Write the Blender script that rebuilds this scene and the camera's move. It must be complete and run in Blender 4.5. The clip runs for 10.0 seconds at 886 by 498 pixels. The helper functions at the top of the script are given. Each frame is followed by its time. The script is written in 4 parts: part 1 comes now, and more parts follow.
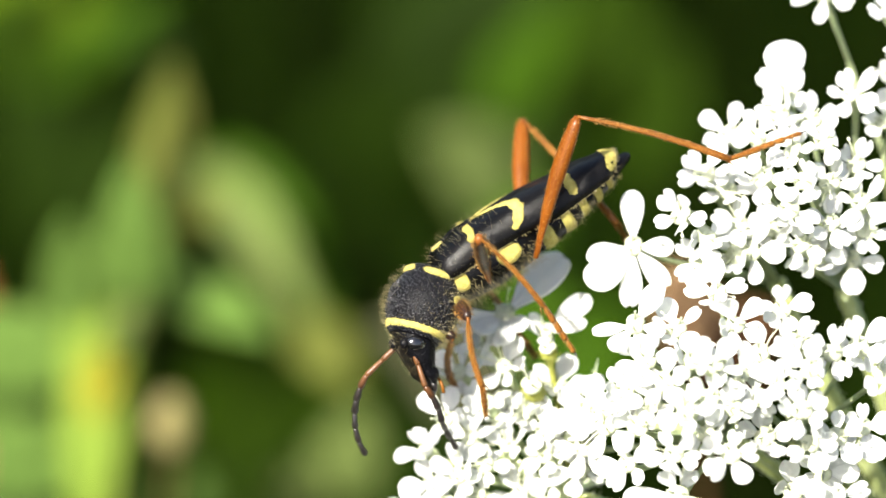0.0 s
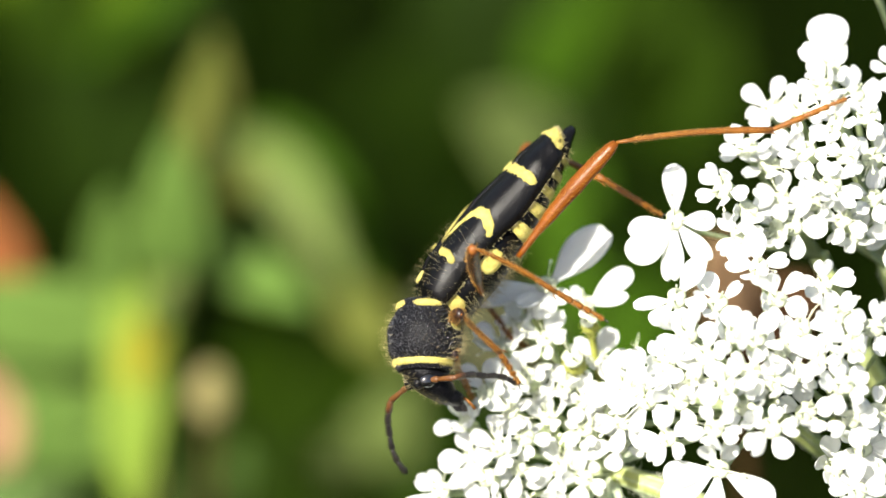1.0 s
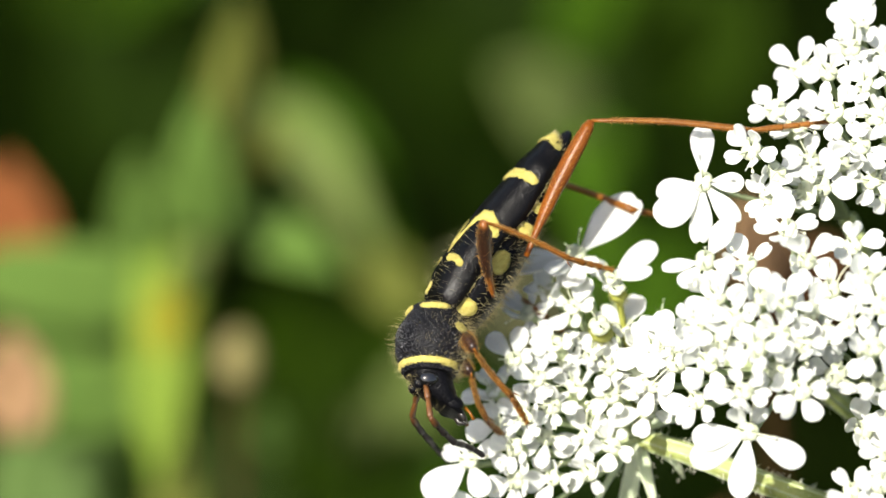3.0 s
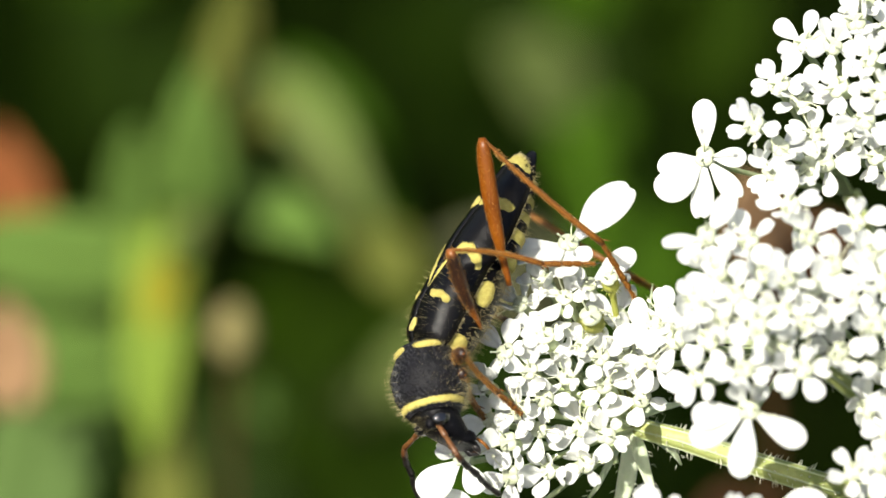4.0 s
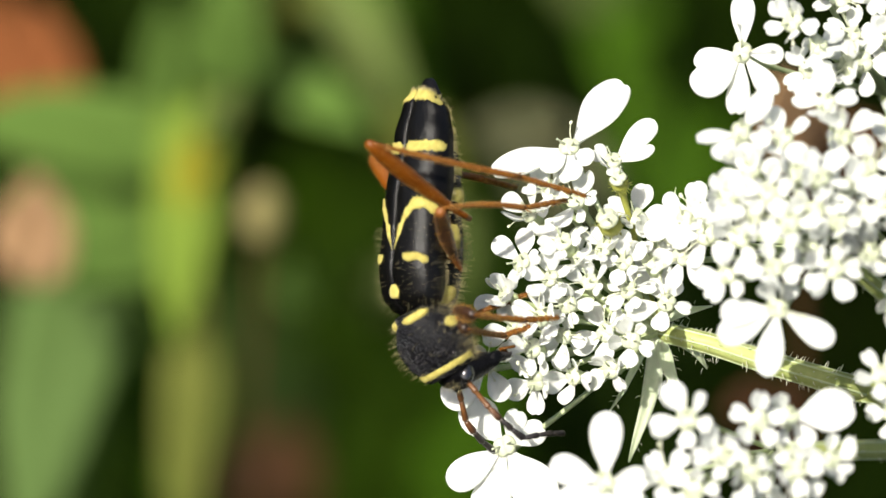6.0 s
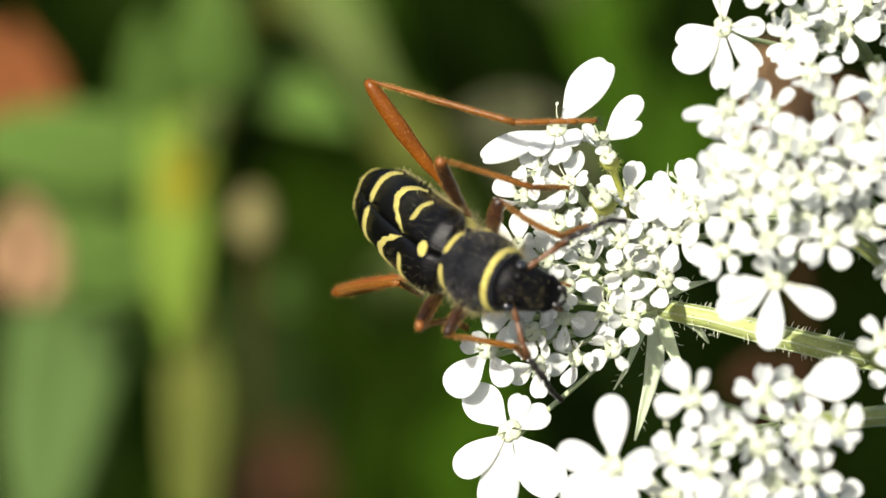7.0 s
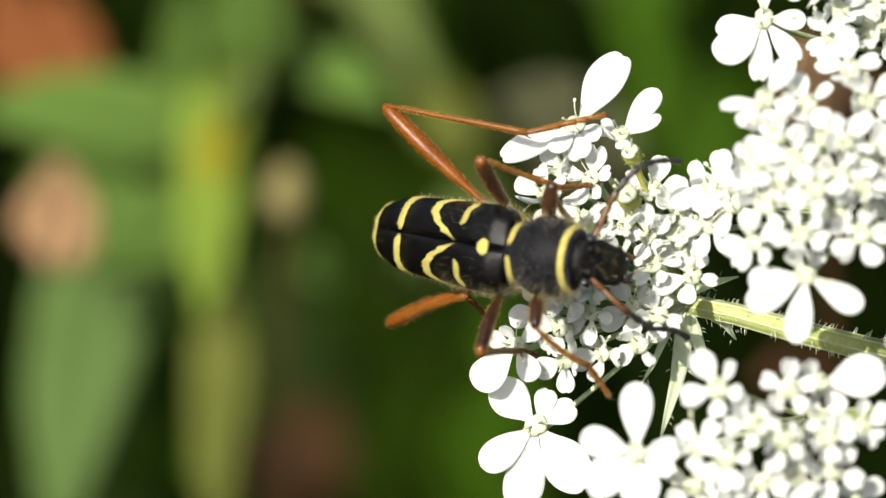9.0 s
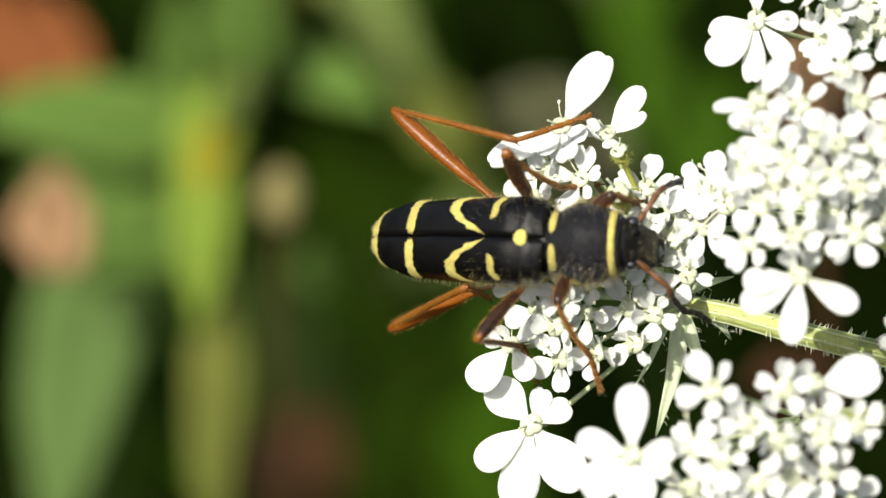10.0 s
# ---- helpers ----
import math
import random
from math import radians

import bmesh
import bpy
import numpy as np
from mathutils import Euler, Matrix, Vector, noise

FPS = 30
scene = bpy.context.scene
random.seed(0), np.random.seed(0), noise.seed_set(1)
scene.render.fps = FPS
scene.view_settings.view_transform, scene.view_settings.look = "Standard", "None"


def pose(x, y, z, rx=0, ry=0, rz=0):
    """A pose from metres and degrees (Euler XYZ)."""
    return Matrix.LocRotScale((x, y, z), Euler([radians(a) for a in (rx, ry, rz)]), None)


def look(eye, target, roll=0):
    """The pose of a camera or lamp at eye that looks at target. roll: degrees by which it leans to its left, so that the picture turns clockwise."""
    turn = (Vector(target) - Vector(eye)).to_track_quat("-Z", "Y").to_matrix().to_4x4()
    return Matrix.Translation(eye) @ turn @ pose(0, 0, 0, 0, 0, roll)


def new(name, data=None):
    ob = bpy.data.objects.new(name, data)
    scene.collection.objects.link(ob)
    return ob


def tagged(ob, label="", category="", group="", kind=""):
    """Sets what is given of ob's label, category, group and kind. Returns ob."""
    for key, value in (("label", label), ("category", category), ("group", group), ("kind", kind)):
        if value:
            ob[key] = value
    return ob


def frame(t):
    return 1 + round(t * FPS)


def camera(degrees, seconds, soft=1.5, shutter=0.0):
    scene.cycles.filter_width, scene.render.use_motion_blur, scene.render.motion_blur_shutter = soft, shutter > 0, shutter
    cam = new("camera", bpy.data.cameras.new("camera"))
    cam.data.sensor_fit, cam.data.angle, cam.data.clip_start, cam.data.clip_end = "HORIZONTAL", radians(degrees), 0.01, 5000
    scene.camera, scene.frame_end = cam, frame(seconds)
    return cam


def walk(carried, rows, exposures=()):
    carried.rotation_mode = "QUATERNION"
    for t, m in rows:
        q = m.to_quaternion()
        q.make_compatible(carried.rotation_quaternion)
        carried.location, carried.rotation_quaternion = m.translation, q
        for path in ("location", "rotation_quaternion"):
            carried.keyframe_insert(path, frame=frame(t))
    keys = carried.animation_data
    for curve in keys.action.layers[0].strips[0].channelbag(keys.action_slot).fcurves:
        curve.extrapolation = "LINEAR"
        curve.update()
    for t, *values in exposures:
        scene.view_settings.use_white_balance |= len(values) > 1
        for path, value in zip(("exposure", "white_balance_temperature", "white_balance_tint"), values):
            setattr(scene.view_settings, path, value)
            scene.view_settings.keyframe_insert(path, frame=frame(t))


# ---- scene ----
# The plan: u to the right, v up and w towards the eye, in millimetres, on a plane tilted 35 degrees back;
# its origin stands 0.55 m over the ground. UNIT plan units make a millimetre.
UNIT = 43.5
TILT = radians(35)
PLAN = Matrix(((1, 0, 0, 0), (0, math.sin(TILT), -math.cos(TILT), 0), (0, math.cos(TILT), math.sin(TILT), 0.55), (0, 0, 0, 1)))


def spot(x, y, w):
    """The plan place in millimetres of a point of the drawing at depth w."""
    k = (200 - w) / 200 / UNIT
    return Vector(((x - 784) * k, (441 - y) * k, w))


def to_world(p):
    return PLAN @ (Vector(p) / 1000)


cam = camera(10.3, 10.0, 1.5)
CAMERA_ROWS = [
    (0, look((0.00000, -0.16771, 0.66743), (0.00255, 0.00253, 0.55362), 0.24)),
    (0.5, look((0.00000, -0.16821, 0.66778), (0.00231, 0.00248, 0.55354), -0.92)),
    (1, look((0.00000, -0.16751, 0.66729), (0.00083, 0.00188, 0.55269), 0.24)),
    (1.5, look((0.00000, -0.16780, 0.66750), (0.00116, 0.00163, 0.55233), 0.44)),
    (2, look((0.00000, -0.16705, 0.66697), (0.00060, 0.00129, 0.55184), 0.85)),
    (2.5, look((0.00000, -0.16792, 0.66758), (0.00000, 0.00135, 0.55193), -0.83)),
    (3.8, look((0.00000, -0.16445, 0.66515), (-0.00089, 0.00031, 0.55044), 0.99)),
    (4, look((0.00000, -0.16446, 0.66515), (-0.00020, 0.00038, 0.55055), 0.24)),
    (4.5, look((0.00000, -0.16383, 0.66472), (0.00000, 0.00000, 0.55000), 0.00)),
    (5, look((0.00000, -0.16392, 0.66478), (-0.00078, -0.00102, 0.54854), 2.10)),
    (5.5, look((0.00000, -0.16371, 0.66463), (-0.00120, -0.00172, 0.54755), 1.96)),
    (6.8, look((0.00000, -0.16344, 0.66444), (-0.00129, -0.00267, 0.54619), 0.10)),
    (7, look((0.00000, -0.16321, 0.66428), (-0.00111, -0.00240, 0.54658), -1.84)),
    (7.5, look((0.00000, -0.16310, 0.66420), (-0.00154, -0.00275, 0.54608), -0.37)),
    (8, look((0.00000, -0.16318, 0.66426), (-0.00191, -0.00293, 0.54582), 0.54)),
    (8.5, look((0.00000, -0.16303, 0.66415), (-0.00223, -0.00287, 0.54590), 0.25)),
    (9, look((0.00000, -0.16310, 0.66421), (-0.00238, -0.00286, 0.54592), 0.22)),
    (9.5, look((0.00000, -0.16323, 0.66429), (-0.00264, -0.00283, 0.54596), -0.09)),
    (10, look((0.00000, -0.16333, 0.66436), (-0.00217, -0.00278, 0.54603), -0.12)),
]
walk(cam, CAMERA_ROWS, [(0, 1.60), (1.0, 1.45), (2.5, 1.17), (4.0, 0.98), (7, 0.80), (10, 0.76)])
cam.data.dof.use_dof = True
cam.data.dof.focus_distance = 0.2000
cam.data.dof.aperture_fstop = 33.0

# ---- light ----
SUN = (PLAN.to_3x3() @ Vector((-0.40, 0.34, 0.85))).normalized()
world = bpy.data.worlds.new("sky")
scene.world = world
world.use_nodes = True
sky = world.node_tree.nodes.new("ShaderNodeTexSky")
sky.sky_type = "NISHITA"
sky.sun_disc = False
sky.dust_density = 4.0
sky.ozone_density = 0.6
sky.sun_elevation = math.asin(SUN.z)
sky.sun_rotation = math.atan2(SUN.x, SUN.y)
world.node_tree.links.new(sky.outputs[0], world.node_tree.nodes["Background"].inputs[0])
world.node_tree.nodes["Background"].inputs[1].default_value = 0.10
sun = new("sun", bpy.data.lights.new("sun", "SUN"))
sun.data.energy, sun.data.angle, sun.data.color = 5.0, radians(0.55), (1.0, 0.952, 0.85)
sun.matrix_world = look(SUN * 3, (0, 0, 0))


# ---- materials ----
def material(name, base, dark=None, scale=300.0, rough=0.5, bump=0.15, fine=6.0, translucent=0.0, sheen=0.0, spec=0.5, metal=0.0, spread=0.1, coat=0.0, relief=0.25, tint=(1, 1, 1)):
    """A surface that varies at two scales between two colours, with a fine relief. translucent: how much light goes through it."""
    m = bpy.data.materials.new(name)
    m.use_nodes = True
    nt = m.node_tree
    bsdf, out = nt.nodes["Principled BSDF"], nt.nodes["Material Output"]
    dark = dark or tuple(c * 0.6 for c in base)
    co = nt.nodes.new("ShaderNodeTexCoord")
    n1, n2 = nt.nodes.new("ShaderNodeTexNoise"), nt.nodes.new("ShaderNodeTexNoise")
    n1.inputs["Scale"].default_value, n2.inputs["Scale"].default_value = scale, scale * fine
    n1.inputs["Detail"].default_value, n2.inputs["Detail"].default_value = 3, 4
    mixn = nt.nodes.new("ShaderNodeMath")
    mixn.operation = "ADD"
    half = nt.nodes.new("ShaderNodeMath")
    half.operation, half.inputs[1].default_value = "MULTIPLY", 0.5
    ramp = nt.nodes.new("ShaderNodeValToRGB")
    ramp.color_ramp.elements[0].position, ramp.color_ramp.elements[1].position = 0.36, 0.66
    ramp.color_ramp.elements[0].color, ramp.color_ramp.elements[1].color = (*dark, 1), (*base, 1)
    info = nt.nodes.new("ShaderNodeObjectInfo")
    hsv = nt.nodes.new("ShaderNodeHueSaturation")
    mr = nt.nodes.new("ShaderNodeMapRange")
    mr.inputs[3].default_value, mr.inputs[4].default_value = 1 - spread, 1 + spread
    bp = nt.nodes.new("ShaderNodeBump")
    bp.inputs["Strength"].default_value, bp.inputs["Distance"].default_value = bump, relief / (scale * fine)
    link = nt.links.new
    for n in (n1, n2):
        link(co.outputs["Object"], n.inputs["Vector"])
    link(n1.outputs[0], mixn.inputs[0])
    link(n2.outputs[0], mixn.inputs[1])
    link(mixn.outputs[0], half.inputs[0])
    link(half.outputs[0], ramp.inputs[0])
    link(ramp.outputs[0], hsv.inputs["Color"])
    link(info.outputs["Random"], mr.inputs[0])
    link(mr.outputs[0], hsv.inputs["Value"])
    link(hsv.outputs[0], bsdf.inputs["Base Color"])
    link(n2.outputs[0], bp.inputs["Height"])
    link(bp.outputs[0], bsdf.inputs["Normal"])
    bsdf.inputs["Roughness"].default_value = rough
    bsdf.inputs["Metallic"].default_value = metal
    bsdf.inputs["Specular IOR Level"].default_value = spec
    bsdf.inputs["Sheen Weight"].default_value = sheen
    bsdf.inputs["Coat Weight"].default_value = coat
    if translucent:
        tr, mx = nt.nodes.new("ShaderNodeBsdfTranslucent"), nt.nodes.new("ShaderNodeMixShader")
        mx.inputs[0].default_value = translucent
        warm = nt.nodes.new("ShaderNodeMixRGB")
        warm.blend_type, warm.inputs[0].default_value, warm.inputs[2].default_value = "MULTIPLY", 1.0, (*tint, 1)
        link(hsv.outputs[0], warm.inputs[1])
        link(warm.outputs[0], tr.inputs[0])
        link(bsdf.outputs[0], mx.inputs[1])
        link(tr.outputs[0], mx.inputs[2])
        link(mx.outputs[0], out.inputs[0])
    return m


PETAL = material("petal", (0.81, 0.82, 0.80), (0.73, 0.745, 0.715), 700, 0.55, 0.12, 5, 0.52, spread=0.05, spec=0.3, tint=(1.0, 1.0, 0.97))
STYLE = material("stylopodium", (0.54, 0.57, 0.43), (0.43, 0.47, 0.31), 1500, 0.4, 0.2, 4, 0.25, spread=0.14)
OVARY = material("ovary", (0.42, 0.43, 0.09), (0.30, 0.32, 0.055), 1200, 0.45, 0.3, 4, 0.25)
STAMEN = material("stamen", (0.80, 0.80, 0.66), (0.66, 0.68, 0.48), 1500, 0.5, 0.1, 4, 0.3)
STALK = material("stalk", (0.47, 0.51, 0.19), (0.34, 0.40, 0.12), 500, 0.5, 0.3, 6, 0.35)
PALE_STALK = material("pale_stalk", (0.5704, 0.6256, 0.3864), (0.414, 0.4968, 0.2392), 700, 0.5, 0.2, 5, 0.25)
BRACT = material("bract", (0.74, 0.79, 0.60), (0.56, 0.65, 0.42), 600, 0.4, 0.2, 5, 0.5)
BRISTLE = material("bristle", (0.736, 0.736, 0.6072), (0.552, 0.5704, 0.414), 1500, 0.5, 0.1, 4, 0.3)
CUTICLE = material("black_cuticle", (0.0035, 0.0032, 0.0032), (0.0012, 0.0012, 0.0012), 1500, 0.25, 0.7, 8, spec=0.15, spread=0.02, relief=0.55)
PRONOTAL = material("granular_cuticle", (0.004, 0.004, 0.005), (0.0015, 0.0015, 0.002), 1600, 0.36, 0.6, 6, spec=0.09, spread=0.02, relief=0.8)
GRANULE = material("granule", (0.006, 0.006, 0.008), (0.003, 0.003, 0.004), 1600, 0.20, 0.1, 6, spec=0.5, spread=0.02)
YELLOW = material("yellow_pubescence", (0.44, 0.39, 0.11), (0.28, 0.235, 0.055), 5000, 0.8, 0.8, 4, sheen=0.05, spec=0.15, spread=0.03)
EYE = material("eye", (0.008, 0.008, 0.009), (0.003, 0.003, 0.003), 6000, 0.12, 0.25, 3, spec=0.7, coat=0.6, spread=0)
ORANGE = material("orange_leg", (0.178, 0.053, 0.0035), (0.105, 0.027, 0.0018), 700, 0.34, 0.5, 14, 0.12, spec=0.24, spread=0.06, relief=0.3, tint=(1.4, 1.1, 0.6))
RUST = material("rust_leg", (0.1791, 0.06805, 0.007163), (0.0931, 0.03009, 0.003582), 700, 0.36, 0.6, 14, spec=0.25, spread=0.08, relief=0.4)
BROWN = material("dark_femur", (0.03093, 0.01221, 0.006512), (0.009768, 0.005698, 0.00407), 700, 0.36, 0.5, 7, spec=0.3, spread=0.1)
JET = material("black_antenna", (0.016, 0.012, 0.010), (0.006, 0.005, 0.005), 1500, 0.4, 0.6, 5, spread=0.1)
HAIR = material("pale_hair", (0.52, 0.45, 0.24), (0.36, 0.30, 0.14), 900, 0.4, 0.0, 4, 0.4, spread=0.1)
AMBER = material("antenna_base", (0.1176, 0.04566, 0.008993), (0.05535, 0.02076, 0.005535), 1300, 0.45, 0.5, 5, spread=0.08)
FADING = material("antenna_middle", (0.016, 0.012, 0.010), (0.006, 0.005, 0.005), 1500, 0.4, 0.6, 5, spread=0.1)
GOLD = material("golden_hair", (0.50, 0.27, 0.065), (0.34, 0.17, 0.035), 900, 0.4, 0.0, 4, 0.3, spread=0.1)


def darken_middle(m, first, last, ends):
    """Gives a thigh's material pale ends: the thigh lies along its own x, dark from first to last (millimetres)."""
    nt = m.node_tree
    bsdf = nt.nodes["Principled BSDF"]
    source = bsdf.inputs["Base Color"].links[0].from_socket
    co, sep, ramp, mix = (nt.nodes.new(k) for k in ("ShaderNodeTexCoord", "ShaderNodeSeparateXYZ", "ShaderNodeValToRGB", "ShaderNodeMixRGB"))
    scale = nt.nodes.new("ShaderNodeMath")
    scale.operation, scale.inputs[1].default_value = "MULTIPLY", 250.0
    nt.links.new(co.outputs["Object"], sep.inputs[0])
    nt.links.new(sep.outputs[0], scale.inputs[0])
    nt.links.new(scale.outputs[0], ramp.inputs[0])
    el = ramp.color_ramp.elements
    el[0].position, el[1].position = first * 0.25, first * 0.25 + 0.14
    el[0].color, el[1].color = (1, 1, 1, 1), (0, 0, 0, 1)
    for pos, v in ((last * 0.25 - 0.06, 0), (last * 0.25, 1)):
        e = el.new(min(1, pos))
        e.color = (v, v, v, 1)
    nt.links.new(ramp.outputs[0], mix.inputs[0])
    nt.links.new(source, mix.inputs[1])
    mix.inputs[2].default_value = (*ends, 1)
    nt.links.new(mix.outputs[0], bsdf.inputs["Base Color"])


darken_middle(BROWN, 0.7, 3.8, (0.15, 0.049, 0.0075))
darken_middle(FADING, 0.2, 9.0, (0.08, 0.03, 0.008))


# ---- helpers for meshes, in millimetres ----
MM = 0.001


def part(name, bm, mat, parent, label="", place=None, smooth=True):
    """Links a bmesh as one mesh object under a thing or a part."""
    me = bpy.data.meshes.new(name)
    bm.to_mesh(me)
    bm.free()
    return piece(name, me, mat, parent, label, place, smooth)


def piece(name, me, mat, parent, label="", place=None, smooth=True):
    if not me.materials:
        me.materials.append(mat)
        if smooth:
            me.shade_smooth()
    ob = new(name, me)
    ob.parent = parent
    if place is not None:
        ob.matrix_basis = place
    if label:
        ob["label"] = label
    return ob


def tube(bm, pts, radii, n=8, flat=1.0, cap=True):
    """A tapered round rod along points (millimetres)."""
    pts = [Vector(p) * MM for p in pts]
    rings, side = [], None
    for i, p in enumerate(pts):
        d = (pts[min(i + 1, len(pts) - 1)] - pts[max(i - 1, 0)]).normalized()
        if side is None:
            side = d.orthogonal().normalized()
        side = (side - d * side.dot(d)).normalized()
        other = d.cross(side)
        r = radii[i] * MM
        rings.append([bm.verts.new(p + (side * math.cos(a) + other * math.sin(a) * flat) * r) for a in (2 * math.pi * k / n for k in range(n))])
    for a, b in zip(rings, rings[1:]):
        for k in range(n):
            bm.faces.new((a[k], a[(k + 1) % n], b[(k + 1) % n], b[k]))
    if cap:
        bm.faces.new(rings[0][::-1])
        bm.faces.new(rings[-1])
    return bm


def ball(bm, centre, radii, turn=None, segs=10, rings=6):
    """An ellipsoid (millimetres)."""
    m = Matrix.Translation(Vector(centre) * MM)
    if turn is not None:
        m = m @ turn
    m = m @ Matrix.Diagonal((radii[0] * MM, radii[1] * MM, radii[2] * MM, 1))
    bmesh.ops.create_uvsphere(bm, u_segments=segs, v_segments=rings, radius=1, matrix=m)
    return bm


def shell(bm, rows, thick):
    """A closed thin plate from a grid of (point, normal) rows in millimetres."""
    grids = []
    for s in (0, 1):
        grids.append([[bm.verts.new((p - nn * thick * s) * MM) for p, nn in row] for row in rows])
    a, b = grids
    nr, nc = len(rows), len(rows[0])
    for i in range(nr - 1):
        for j in range(nc - 1):
            bm.faces.new((a[i][j], a[i][j + 1], a[i + 1][j + 1], a[i + 1][j]))
            bm.faces.new((b[i][j], b[i + 1][j], b[i + 1][j + 1], b[i][j + 1]))
    rim = [(0, j) for j in range(nc)] + [(i, nc - 1) for i in range(1, nr)] + [(nr - 1, j) for j in range(nc - 2, -1, -1)] + [(i, 0) for i in range(nr - 2, 0, -1)]
    for (i, j), (k, l) in zip(rim, rim[1:] + rim[:1]):
        bm.faces.new((a[k][l], a[i][j], b[i][j], b[k][l]))
    bmesh.ops.recalc_face_normals(bm, faces=bm.faces)
    return bm


def bow(a, b, sag, n=8):
    """Points of a bowed line from a to b."""
    a, b, sag = Vector(a), Vector(b), Vector(sag)
    return [a.lerp(b, t) + sag * 4 * t * (1 - t) for t in (i / (n - 1) for i in range(n))]


# ---- the umbel ----
def petal_mesh(width, notch, cup, curl, seed, nl=10, nw=9):
    """A petal of length one: narrow claw, broad rounded end, a shallow notch, slightly cupped."""
    rnd = random.Random(seed)
    ph, wob = rnd.uniform(0, 6.28), rnd.uniform(0.02, 0.05)
    mid = 1 - width * 0.5
    rows = []
    for i in range(nl):
        t = 1 - math.cos(math.pi * (0.12 + 0.88 * i / (nl - 1)) ** 1.0) * 0.5 - 0.5
        t = min(1.0, t)
        if t > mid:
            hw = width * 0.5 * math.sqrt(max(0.004, 1 - ((t - mid) / (1.0 - mid)) ** 2))
        else:
            hw = width * 0.5 * (0.16 + 0.84 * math.sin(t / mid * math.pi / 2) ** 1.5)
        row = []
        for j in range(nw):
            s = 2 * j / (nw - 1) - 1
            x = t - notch * math.exp(-(s * hw / width * 9) ** 2) * max(0, (t - 0.5) * 2) ** 2
            y = hw * s * (1 + wob * math.sin(6 * t + ph))
            z = cup * (s * s) * hw * 0.6 + curl * t * t - 0.05 * math.exp(-(s * 4) ** 2) * math.sin(math.pi * t) * width + 0.014 * math.sin(6 * s + 4 * t + ph)
            row.append((Vector((x, y, z)), Vector((0, 0, 1))))
        rows.append(row)
    bm = bmesh.new()
    shell(bm, rows, 0.04)
    me = bpy.data.meshes.new("petal")
    bm.to_mesh(me)
    bm.free()
    return me


BIG_PETALS = [petal_mesh(w, n, c, k, s, 15, 13) for w, n, c, k, s in ((0.66, 0.0, 0.25, 0.08, 1), (0.74, 0.04, 0.25, 0.02, 2), (0.60, 0.0, 0.2, 0.12, 3), (0.70, 0.06, -0.15, -0.05, 4))]
SMALL_PETALS = [petal_mesh(w, n, c, k, s, 11, 13) for w, n, c, k, s in ((0.74, 0.10, 0.35, 0.16, 5), (0.82, 0.18, 0.25, 0.03, 6), (0.68, 0.05, 0.4, 0.25, 7), (0.78, 0.14, -0.2, -0.12, 8), (0.84, 0.22, 0.5, 0.45, 9), (0.62, 0.0, 0.6, 0.1, 10), (0.88, 0.16, -0.35, 0.2, 12))]


def style_mesh():
    bm = bmesh.new()
    for s in (-1, 1):
        ball(bm, (0.13 * s, 0, 0.08), (0.28, 0.36, 0.15), None, 12, 8)
        tube(bm, bow((0.14 * s, 0, 0.2), (0.34 * s, 0.05, 0.62), (0.03 * s, 0, 0.06), 4), (0.05, 0.04, 0.035, 0.05), 5)
    me = bpy.data.meshes.new("stylopodium")
    bm.to_mesh(me)
    bm.free()
    return me


def stamen_mesh(bend):
    bm = bmesh.new()
    tube(bm, bow((0.25, 0, 0.05), (0.75 + bend, 0.1, 0.75 - bend), (-0.08, 0, 0.1), 5), (0.03, 0.026, 0.024, 0.022, 0.02), 5)
    ball(bm, (0.77 + bend, 0.1, 0.77 - bend), (0.10, 0.07, 0.06), None, 7, 5)
    me = bpy.data.meshes.new("stamen")
    bm.to_mesh(me)
    bm.free()
    return me


STYLE_ME = style_mesh()
STAMENS = [stamen_mesh(0.0), stamen_mesh(0.25)]
frnd = random.Random(11)


